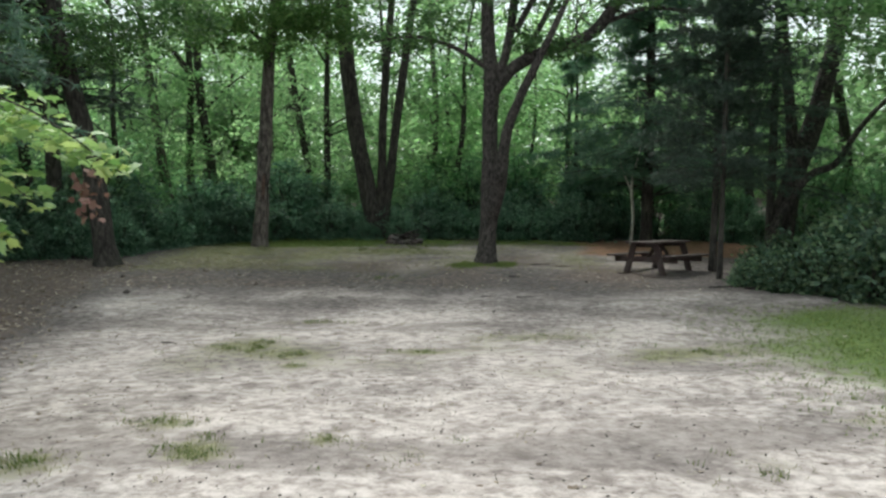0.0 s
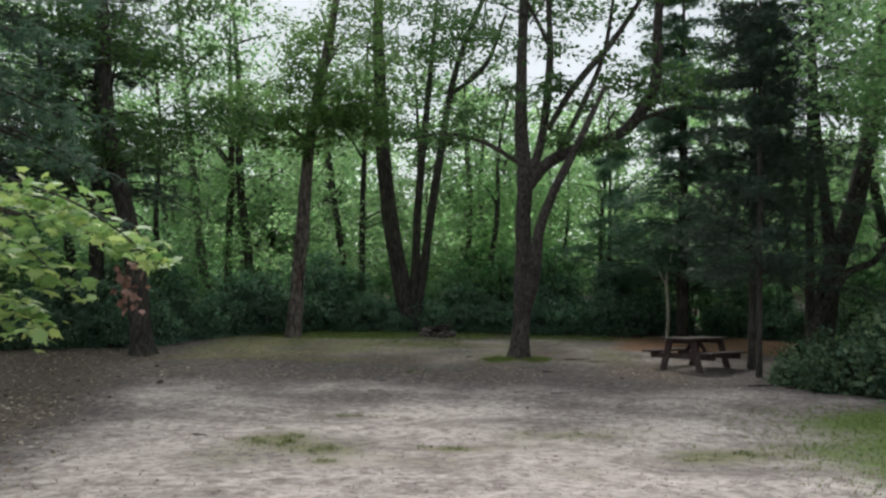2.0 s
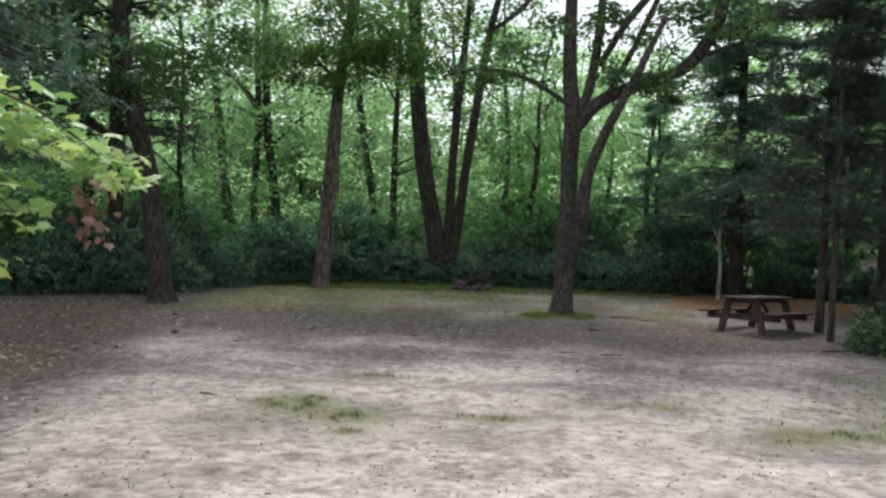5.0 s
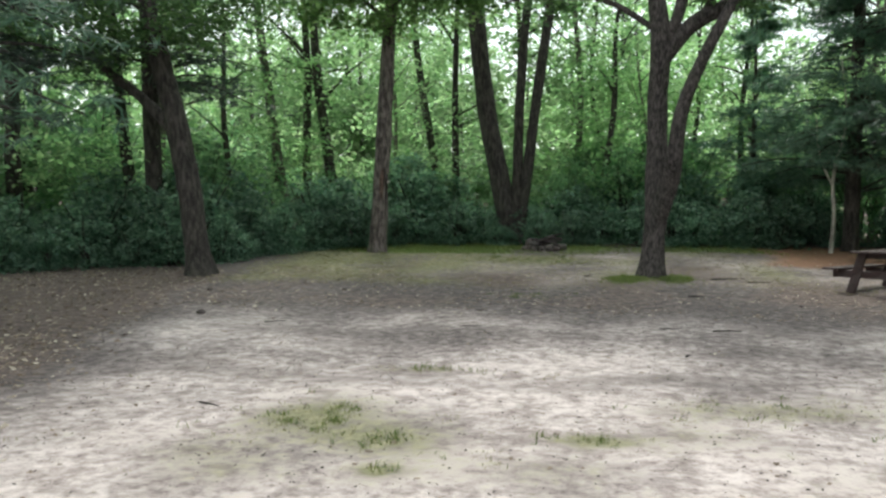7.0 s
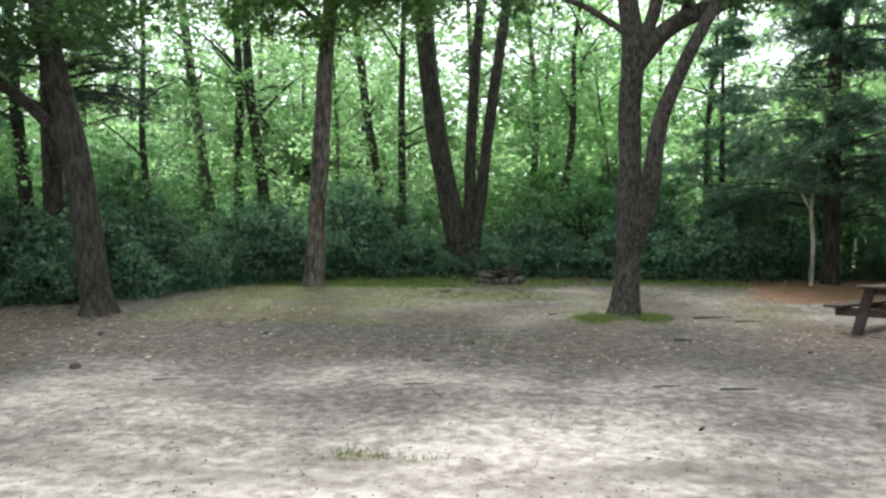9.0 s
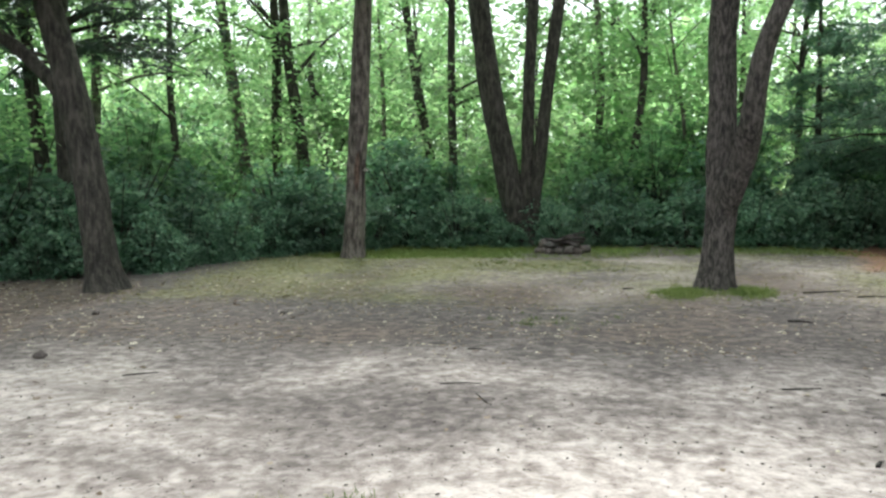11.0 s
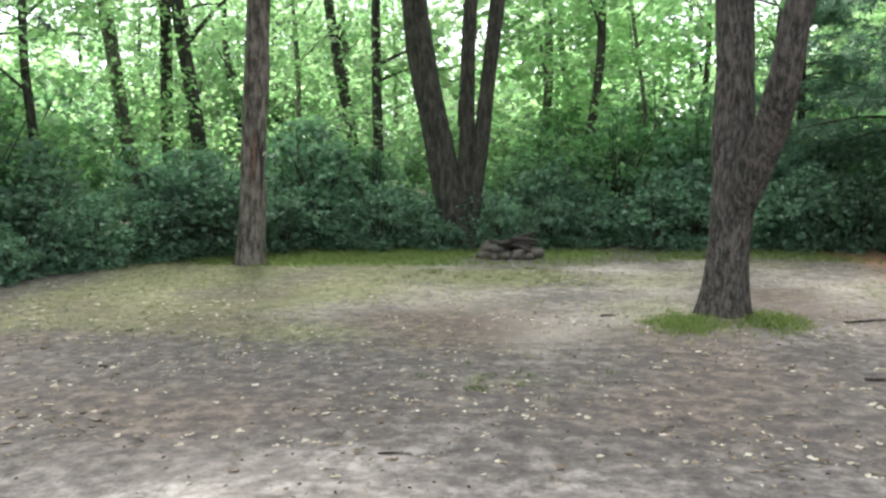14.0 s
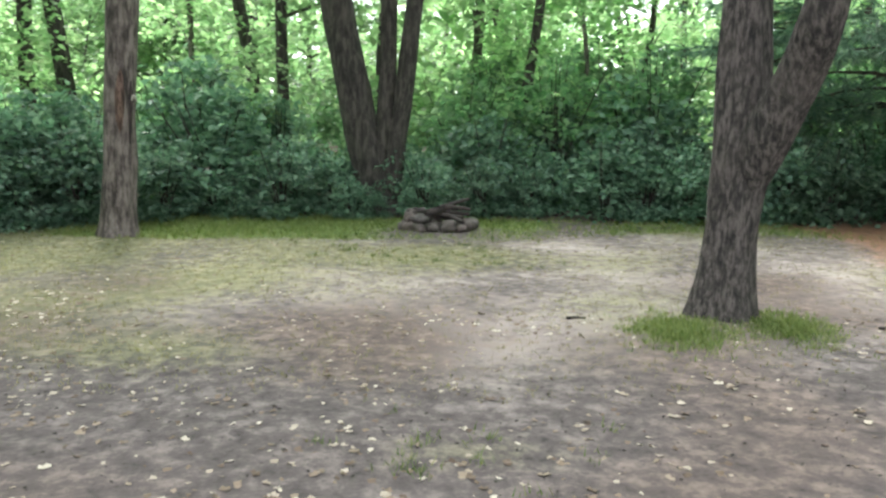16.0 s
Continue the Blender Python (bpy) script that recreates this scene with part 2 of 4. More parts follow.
def join(pieces):
    verts, faces = [], []
    for v, f in pieces:
        o = len(verts)
        verts += list(v)
        faces += [tuple(i + o for i in g) for g in f]
    return verts, faces


KITE = np.array([(0, 0, 0), (0.36, 0.42, 0.05), (0, 1, -0.08), (-0.36, 0.42, 0.05)])
OVAL = np.array([(0, 0, 0), (0.26, 0.25, 0.04), (0.27, 0.6, 0.04), (0, 1, -0.1), (-0.27, 0.6, 0.04), (-0.26, 0.25, 0.04)])


def leaves_at(centres, size, rng, shape=KITE, flat=0.6, spread=0.35):
    """Leaves of a shape at the centres, turned at random; flat near 1 keeps the blades level."""
    c = np.asarray(centres, float)
    n, k = len(c), len(shape)
    yaw = rng.uniform(0, 2 * np.pi, n)
    tilt = rng.normal(0, 1 - flat, n) - 0.25
    lean = rng.normal(0, 1 - flat, n)
    s = size * rng.uniform(1 - spread, 1 + spread, n)
    p = shape[None] * s[:, None, None]
    x, y, z = p[..., 0], p[..., 1], p[..., 2]
    y, z = y * np.cos(tilt)[:, None] - z * np.sin(tilt)[:, None], y * np.sin(tilt)[:, None] + z * np.cos(tilt)[:, None]
    x, z = x * np.cos(lean)[:, None] + z * np.sin(lean)[:, None], -x * np.sin(lean)[:, None] + z * np.cos(lean)[:, None]
    x, y = x * np.cos(yaw)[:, None] - y * np.sin(yaw)[:, None], x * np.sin(yaw)[:, None] + y * np.cos(yaw)[:, None]
    v = np.stack([x, y, z], -1) + c[:, None]
    return v.reshape(-1, 3), np.arange(n * k).reshape(n, k)


def clumps(blobs, per, rng, clump=0.45, flatness=0.45):
    """Leaf places: many small flattened clumps scattered through the blobs (x, y, z, rx, ry, rz, clumps)."""
    out = []
    for x, y, z, rx, ry, rz, many in blobs:
        for _ in range(int(many)):
            d = rng.normal(0, 1, 3)
            d *= rng.uniform(0.25, 1) ** 0.5 / np.linalg.norm(d)
            centre = np.array((x, y, z)) + d * (rx, ry, rz)
            w = clump * rng.uniform(0.5, 1.4)
            out.append(centre + rng.normal(0, 1, (per, 3)) * (w, w, w * flatness))
    return np.vstack(out)


# ---- ground ----
def spaced(lo, hi, fine_lo, fine_hi, step):
    mid = list(np.arange(fine_lo, fine_hi + step / 2, step))
    left, right, d = [], [], step
    while not left or left[-1] > lo:
        d *= 1.35
        left.append((left[-1] if left else fine_lo) - d)
    d = step
    while not right or right[-1] < hi:
        d *= 1.35
        right.append((right[-1] if right else fine_hi) + d)
    return left[::-1] + mid + right


def bell(v, lo, hi, soft):
    """1 between lo and hi, falling to 0 over soft on either side."""
    a = min(max((v - lo) / soft + 0.5, 0), 1)
    b = min(max((hi - v) / soft + 0.5, 0), 1)
    return a * a * (3 - 2 * a) * b * b * (3 - 2 * b)


def wander(x, y, k, s):
    return noise.noise((x * k, y * k, s))


PATCHES = [(-2.05, -15.35, 0.32, 0.36, 0.7), (-2.6, -14.6, 0.36, 0.3, 0.6), (-1.25, -14.95, 0.16, 0.2, 0.7), (-3.1, -15.75, 0.4, 0.45, 0.6), (-0.6, -15.2, 0.4, 0.35, 0.38), (1.85, -15.3, 0.35, 0.3, 0.4), (3.1, -14.05, 0.3, 0.25, 0.55),
           (-3.3, -10.75, 0.55, 0.5, 0.5), (-2.6, -11.3, 0.6, 0.35, 0.4), (-2.7, -8.85, 0.9, 0.16, 0.5), (-0.9, -10.95, 0.42, 0.18, 0.5), (0.5, -9.8, 0.9, 0.45, 0.34), (2.3, -10.9, 0.8, 0.5, 0.4), (-2.2, -11.95, 0.14, 0.12, 0.5), (-2.1, -3.3, 0.8, 0.35, 0.42), (-2.9, 2.6, 1.2, 0.8, 0.4)]


# pale trodden and dark damp spots: x, y, half-widths, more or less sand
SOILS = [(-1.7, -1.5, 1.0, 1.5, 0.24), (1.6, 0.6, 2.0, 1.6, 0.15), (-4.2, -2.7, 1.7, 1.1, -0.45), (0.2, -3.2, 1.7, 0.8, -0.4), (-3.75, -6.9, 1.0, 0.5, -0.3), (-0.9, -5.6, 1.4, 0.5, -0.25), (-2.0, 4.1, 1.2, 0.5, -0.3)]


def covers(x, y):
    wx, wy = x + 0.9 * wander(x, y, 0.35, 2.2), y + 0.7 * wander(x, y, 0.4, 7.7)
    left_edge = -7.0 - 0.4 * min(y + 8, 0) - 0.25 * max(y + 8, 0)
    sandy = bell(wx, left_edge, 7.0, 2.4) * bell(wy, -24, -5.2, 2.2)
    sandy = sandy * (0.53 + 0.24 * bell(wy, -30, -8.5, 5) + 0.5 * wander(x, y, 0.5, 3.0) + 0.2 * wander(x, y, 1.4, 6.0))
    sandy += (0.34 + 0.45 * wander(x, y, 0.7, 21.0)) * bell(wx, -5, 4.5, 2) * bell(wy, -2, 4.6, 2)
    for sx_, sy_, rx_, ry_, k in SOILS:
        sandy += k * math.exp(-((wx - sx_) / rx_) ** 2 - ((wy - sy_) / ry_) ** 2)
    grassy = bell(wx, -9.5, 3.5, 2.5) * bell(wy, -2.2, 5.6, 2.0) * (0.34 + 0.35 * wander(x, y, 0.6, 9.0) + 0.3 * bell(wx, -12, -4, 3))
    grassy += bell(wx, -5.5, 6, 2) * bell(wy, -13, -9, 2) * (0.26 + 0.45 * wander(x, y, 0.8, 5.0))
    lush = bell(wx, 3.7, 12, 3.2) * bell(wy, -16.5, -7.0, 2.2) * (0.74 + 0.3 * wander(x, y, 0.9, 14.0))
    lush += bell(wx, -8, -1.2, 1.6) * bell(wy, 3.9, 6.2, 0.9) * 0.85
    lush += 0.5 * bell(wx, -0.5, 3, 1.2) * bell(wy, 4.4, 6.0, 0.8)
    lush += 0.9 * (math.exp(-((x + 0.55) / 0.27) ** 2 - ((y + 0.92) / 0.36) ** 2) + math.exp(-((x - 0.36) / 0.24) ** 2 - ((y + 0.72) / 0.36) ** 2))
    for tx, ty, sx, sy, k in PATCHES:
        grassy += 1.05 * k * math.exp(-((x - tx) / sx) ** 2 - ((y - ty) / sy) ** 2)
    littered = max(bell(wx, -40, left_edge - 0.4, 1.6) * bell(wy, -40, -0.4, 1.6), 0.42 * bell(wy, -4.4, -2.6, 1.6) * bell(wx, -9, 9, 3))
    wood_floor = 1 - bell(wx, -12, 9, 2) * bell(wy, -40, 5.9, 1.2)
    littered = max(littered * 0.72, wood_floor * 0.8)
    littered = max(littered, (0.38 + 0.6 * wander(x, y, 0.55, 17.0)) * bell(wx, -8.5, 9, 2) * bell(wy, -5.2, 1.5, 2.0))
    needles = 0.75 * bell(wx, 2.4, 9, 1.8) * bell(wy, 1.4, 6.4, 1.6)
    ash = math.exp(-((x + 2.7) ** 2 + (y - 4.5) ** 2) / 1.1)
    sandy *= 1 - 0.8 * ash
    grassy *= 1 - ash
    lush *= 1 - ash
    return (min(max(sandy, 0), 1), min(max(grassy, 0), 1), min(max(littered, 0), 1)), (min(max(lush, 0), 1), min(max(needles, 0), 1), 0)


gx, gy = spaced(-260, 260, -11, 9, 0.16), spaced(-260, 260, -19, 7, 0.16)
gv = [(x, y, rise(x, y)) for y in gy for x in gx]
W = len(gx)
gf = [(j * W + i, j * W + i + 1, (j + 1) * W + i + 1, (j + 1) * W + i) for j in range(len(gy) - 1) for i in range(W - 1)]
gme = mesh_of("ground", gv, gf, GROUND, True)
ca, cb = gme.color_attributes.new("cover", "FLOAT_COLOR", "POINT"), gme.color_attributes.new("cover2", "FLOAT_COLOR", "POINT")
both = [covers(x, y) for x, y, _ in gv]
ca.data.foreach_set("color", [c for a, _ in both for c in (*a, 1)])
cb.data.foreach_set("color", [c for _, b in both for c in (*b, 1)])
tagged(new("ground", gme), "sandy campsite ground with soil, thin grass and leaf litter", "ground", kind="structure")


# ---- trees ----
def tree(name, x, y, limbs, bark, label, leaves=None, leaf_mat=None, leaf_size=0.13, flare=0.45, sides=14, group="", per=48, clump=0.34, category="tree", seed=1):
    """A tree at x, y: limbs are lists of (dx, dy, z, radius), the first one its trunk; leaves are blobs round its foot."""
    t = tagged(empty(name, x, y, rise(x, y) - 0.06), label, category, group)
    part("trunk", mesh_of("trunk", *tube(limbs[0], sides, max(16, len(limbs[0]) * 6), 0.14, flare, seed), bark, True), t)
    for i, limb in enumerate(limbs[1:]):
        part("limb", mesh_of("limb", *tube(limb, 9, max(8, len(limb) * 4), 0.14, 0, seed + i), bark, True), t)
    if leaves:
        rng = np.random.default_rng(seed)
        v, f = leaves_at(clumps(leaves, per, rng, clump), leaf_size, rng, KITE, 0.6)
        part("crown", mesh_of("crown", v, f, leaf_mat or LEAF_OAK), t)
    return t


def twigs(rng, start, way, length, n, r):
    """n thin side shoots along a limb from start in direction way."""
    out = []
    for _ in range(n):
        u = rng.uniform(0.3, 1)
        p = np.array(start) + np.array(way) * length * u
        d = np.array(way) + rng.normal(0, 0.6, 3) + (0, 0, 0.25)
        d /= np.linalg.norm(d)
        q = p + d * length * 0.35
        out.append([(*p, r), (*((p + q) / 2 + rng.normal(0, 0.05, 3)), r * 0.7), (*q, r * 0.25)])
    return out


rg = np.random.default_rng(3)
tree("oak_tree", 0.0, -0.28, [
    [(-0.06, 0, 0, 0.255), (-0.035, 0, 0.3, 0.238), (-0.01, 0, 0.72, 0.212), (0.02, 0, 1.15, 0.226), (0.045, 0, 1.5, 0.235), (0.03, 0.04, 2.0, 0.215), (0.03, 0.08, 2.7, 0.195), (0.03, 0.12, 3.6, 0.195), (0.08, 0, 4.7, 0.20), (-0.03, 0.1, 6, 0.16), (0.0, 0.2, 9, 0.12), (0.2, 0.3, 13, 0.05)],
    [(0.03, 0.0, 1.05, 0.15), (0.13, -0.22, 1.5, 0.19), (0.27, -0.5, 2.02, 0.178), (0.31, -0.75, 2.45, 0.165), (0.42, -0.97, 3.3, 0.128), (0.76, -1.2, 4.2, 0.115), (1.3, -1.5, 5.3, 0.09), (1.9, -1.7, 6.6, 0.05)],
    [(0.06, 0, 4.3, 0.14), (0.6, 0, 5.0, 0.16), (1.4, 0, 5.4, 0.15), (2.4, 0, 5.75, 0.14), (2.95, 0, 6.3, 0.15), (3.35, 0, 7.2, 0.14), (3.4, 0, 8.8, 0.11), (3.7, 0, 11, 0.06)],
    [(0.2, 0, 4.7, 0.11), (0.5, 0, 5.7, 0.12), (0.68, 0, 7.6, 0.10), (0.6, 0, 10, 0.05)],
    [(0.65, 0, 5.9, 0.08), (1.3, 0.1, 7.0, 0.09), (2.3, 0.2, 8.2, 0.08), (3.2, 0.2, 9.6, 0.05)],
    [(0.9, 0, 5.3, 0.07), (1.6, 0.2, 6.7, 0.075), (2.1, 0.3, 8.0, 0.06), (2.4, 0.4, 10, 0.04)],
    [(-0.05, 0, 5.0, 0.06), (-0.9, -0.2, 5.5, 0.055), (-1.9, -0.3, 5.75, 0.04), (-3.0, -0.3, 5.6, 0.02)],
    [(2.9, 0, 6.1, 0.06), (3.9, -0.2, 6.4, 0.05), (5.0, -0.3, 6.3, 0.035), (6.0, -0.4, 6.5, 0.02)],
    [(0.7, 0.1, 8.0, 0.06), (0.1, 0.2, 9.2, 0.05), (-0.8, 0.3, 10.4, 0.03)],
] + twigs(rg, (0.0, 0, 7), (0.1, 0, 1), 5, 8, 0.03) + twigs(rg, (1.0, 0, 5.3), (0.9, 0, 0.4), 3, 8, 0.025),
    BARK_OAK, "large forked oak with rough bark and grass round its foot",
    # the last two blobs are unseen canopy, added to shade the ground
    [(1.6, -0.6, 5.5, 1.6, 1.2, 0.4, 18), (-1.9, -0.2, 5.9, 1.6, 1.1, 0.6, 26), (2.8, 0.2, 7.6, 1.6, 1.4, 0.9, 16), (0.2, 0.6, 12.0, 3.6, 3, 1.6, 70), (-0.3, 0.3, 8.6, 2.4, 2.0, 1.2, 34), (1.9, -0.4, 6.6, 2.2, 1.6, 0.6, 26), (2.2, 0.3, 9.6, 2.4, 2.2, 1.0, 34), (4.8, 0, 7.2, 1.7, 1.3, 0.8, 22), (-2.2, 0.5, 8.6, 1.6, 1.6, 0.8, 22), (4.4, 0.5, 11, 2.6, 2.2, 1.5, 40), (-0.8, 0.6, 6.8, 1.0, 1.0, 0.5, 8), (0.5, -3.2, 12.6, 4.6, 3.6, 1.2, 90), (2.5, 1.5, 13.4, 4, 3.6, 1.2, 60)],
    flare=0.34, sides=40, seed=5, per=46, clump=0.25)

scarred = tree("leaning_tree", -7.2, 3.95, [
    [(0, 0, 0, 0.26), (0.03, 0, 0.4, 0.235), (0.08, 0, 1.2, 0.22), (0.12, 0, 1.8, 0.215), (0.25, 0, 3.5, 0.2), (0.5, 0, 6.5, 0.17), (0.9, 0, 8.7, 0.15), (1.5, 0, 12, 0.08)],
    [(0.5, 0, 6.2, 0.07), (-0.4, -0.6, 6.9, 0.06), (-1.5, -1.2, 7.1, 0.03)],
    [(0.55, 0, 6.6, 0.07), (1.5, -0.7, 7.2, 0.06), (2.7, -1.2, 7.3, 0.03)],
] + twigs(rg, (0.5, 0, 6), (0.2, 0, 1), 4, 8, 0.03), BARK_GREY, "slender tree with scarred grey-brown bark by the hedge",
    # last blob: extra canopy out of view that darkens the clearing
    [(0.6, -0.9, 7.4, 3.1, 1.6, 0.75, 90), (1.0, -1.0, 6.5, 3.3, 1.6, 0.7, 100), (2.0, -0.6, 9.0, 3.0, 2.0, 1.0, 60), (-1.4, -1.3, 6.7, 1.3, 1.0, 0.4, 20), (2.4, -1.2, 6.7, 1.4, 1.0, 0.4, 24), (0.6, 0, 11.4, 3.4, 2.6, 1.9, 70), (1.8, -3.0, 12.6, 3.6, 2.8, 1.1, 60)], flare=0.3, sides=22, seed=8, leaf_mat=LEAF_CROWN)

part("scar", mesh_of("scar", *tube([(0.19, -0.185, 1.5, 0.02), (0.205, -0.20, 1.75, 0.05), (0.215, -0.205, 2.0, 0.07), (0.23, -0.195, 2.2, 0.05), (0.24, -0.175, 2.35, 0.02)], 10, 26, 0.5, 0, 2), SCAR, True), scarred, "reddish-brown ragged scar in the bark")
part("split", mesh_of("split", *tube([(0.29, -0.12, 1.35, 0.012), (0.32, -0.13, 1.7, 0.03), (0.335, -0.12, 2.0, 0.026), (0.34, -0.11, 2.2, 0.01)], 7, 16, 0.4, 0, 5), CHAR, True), scarred, "dark split in the bark")
part("bark_flake", mesh_of("bark_flake", *tube([(0.34, -0.13, 1.93, 0.01), (0.39, -0.15, 2.0, 0.02), (0.43, -0.15, 1.92, 0.008)], 6, 8, 0.3, 0, 3), BARK_BIRCH, True), scarred, "pale curl of loose bark")

tree("forest_tree", -9.6, -1.3, [
    [(0, 0, 0, 0.30), (-0.04, 0, 0.5, 0.265), (-0.16, 0, 1.8, 0.25), (-0.38, 0, 3.2, 0.235), (-0.72, 0, 4.6, 0.21), (-1.0, 0, 6, 0.18), (-1.2, 0, 9, 0.14), (-1.2, 0, 13, 0.06)],
    [(-0.3, 0, 2.9, 0.13), (-0.75, 0, 3.45, 0.13), (-1.4, 0.1, 4.0, 0.11), (-2.3, 0.1, 4.75, 0.10), (-2.9, 0.2, 6.2, 0.08), (-3.1, 0.3, 9, 0.04)],
] + twigs(rg, (-0.7, 0, 4.6), (-0.1, 0, 1), 4, 7, 0.03), BARK_DARK, "dark trunk with one crooked low limb at the wood's edge",
    # the blob at 12.5 m is out of view, added for shade below
    [(-0.3, -0.8, 5.5, 2.6, 1.8, 0.6, 60), (-2.6, -0.4, 5.2, 1.8, 1.4, 0.8, 36), (-1, 0, 9.5, 3.4, 2.8, 2.2, 120), (2.2, -1.2, 12.5, 3.2, 3.2, 1.2, 60), (-3.2, -1, 8, 2.6, 2, 2.2, 80), (0.8, 0.6, 8.3, 1.8, 1.6, 1.4, 36), (1.8, -0.4, 6.0, 1.5, 1.2, 0.45, 26)], flare=0.35, sides=20, seed=9)

tree("triple_trunk_tree", -3.9, 7.0, [
    [(0.05, 0, 0, 0.42), (-0.1, 0, 0.8, 0.33), (-0.4, 0, 2.2, 0.30), (-0.85, 0, 4.9, 0.265), (-1.1, 0, 8, 0.23), (-1.25, 0, 12, 0.15), (-1.2, 0, 15, 0.06)],
    [(0.1, -0.05, 0.3, 0.22), (0.14, -0.02, 1.4, 0.17), (0.2, 0, 2.6, 0.155), (0.3, 0, 5, 0.14), (0.6, 0, 8.5, 0.11), (0.9, 0, 12, 0.05)],
    [(0.2, -0.05, 0.3, 0.24), (0.34, -0.02, 1.3, 0.18), (0.5, 0, 2.4, 0.165), (0.85, 0, 5, 0.15), (1.5, 0, 9, 0.12), (2.4, 0, 11.5, 0.09), (3.4, 0, 14, 0.04)],
    [(1.4, 0, 8.4, 0.08), (2.6, 0, 9.4, 0.08), (3.3, 0, 11.2, 0.05)],
] + twigs(rg, (-1.1, 0, 8), (0, 0, 1), 5, 6, 0.035) + twigs(rg, (1.5, 0, 9), (0.4, 0, 0.8), 4, 6, 0.03),
    BARK_DARK, "tall dark tree with three trunks behind the fire ring",
    [(-0.8, 0, 13.4, 3.6, 3, 2.0, 70), (-0.5, 0.2, 10.6, 3.0, 2.4, 1.2, 50), (2.0, 0.3, 10.2, 2.2, 2.0, 1.0, 36), (2.8, 0, 12.8, 2.4, 2.2, 1.4, 34), (0.3, -0.3, 8.8, 2.0, 1.2, 0.6, 20)], flare=0.25, sides=20, seed=12)


# slender trees that stand just behind the hedge
def sapling(x, y, lean, r, h, bark, label, seed):
    rng = np.random.default_rng(seed)
    b = rng.normal(0, 0.10, 4)
    line = [(0, 0, 0, r * 1.2), (lean * 0.2 + b[0], 0, h * 0.2, r), (lean * 0.45 + b[1], 0, h * 0.45, r * 0.9), (lean * 0.75 + b[2], 0, h * 0.75, r * 0.6), (lean, 0, h, r * 0.25)]
    limbs = [line]
    for i in range(7):
        u = rng.uniform(0.3, 0.95)
        a, k = rng.uniform(0, 6.28), rng.uniform(0.9, 2.2)
        s = (lean * u, 0, h * u)
        e = (s[0] + math.cos(a) * k, math.sin(a) * k, s[2] + k * rng.uniform(0.2, 0.9))
        limbs.append([(*s, r * 0.35), ((s[0] + e[0]) / 2, (s[1] + e[1]) / 2, (s[2] + e[2]) / 2 + 0.12, r * 0.25), (*e, 0.008)])
    blobs = [(lean * 0.8, 0, h * 0.8, 2.3, 2.1, h * 0.2, 34), (lean * 0.5, 0, h * 0.5, 2.1, 1.9, h * 0.16, 28), (lean * 0.3, 0, h * 0.24, 1.6, 1.5, h * 0.1, 16)]
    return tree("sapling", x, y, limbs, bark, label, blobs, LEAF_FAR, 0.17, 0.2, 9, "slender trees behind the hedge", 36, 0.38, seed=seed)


for i, (x, y, lean, r, h) in enumerate([(-11.9, 9.0, -1.6, 0.17, 13), (-11.2, 9.2, -0.2, 0.15, 12), (-10.3, 9.0, -1.0, 0.17, 13), (-9.1, 12.2, 0.1, 0.08, 9), (-7.3, 12.0, -1.4, 0.15, 12),
                                        (-6.0, 9.0, 0.1, 0.12, 11), (-2.1, 12.0, -0.3, 0.12, 11), (-1.35, 9.2, 0.9, 0.11, 9), (1.5, 12.0, 0.5, 0.08, 9), (0.3, 10.5, -0.6, 0.06, 7), (2.9, 10, 0.4, 0.09, 9),
                                        (-13.6, 2.5, -0.8, 0.16, 11), (-14.8, 5.5, 0.6, 0.14, 11), (-12.6, 6.0, -0.2, 0.1, 9), (-16, 0.8, 0.4, 0.2, 12), (6.8, 9.5, 0.3, 0.12, 10), (9.2, 7.5, -0.3, 0.14, 11)]):
    sapling(x, y, lean, r, h, BARK_DARK if i % 3 else BARK_PALE, "slender dark-barked tree with thin light-green leaves", 40 + i)

tree("birch_sapling", 4.6, 5.1, [[(0, 0, 0, 0.055), (0.05, 0, 1, 0.05), (0.0, 0, 2, 0.045), (0.25, 0, 3.4, 0.035), (0.1, 0, 5, 0.015)], [(0.02, 0, 1.7, 0.03), (-0.35, 0, 2.6, 0.025), (-0.45, 0, 3.6, 0.01)]], BARK_BIRCH,
     "thin pale-barked sapling beside the pine", [(0, 0, 4.2, 0.9, 0.9, 0.8, 8)], LEAF_FAR, flare=0.1, sides=9, seed=31)


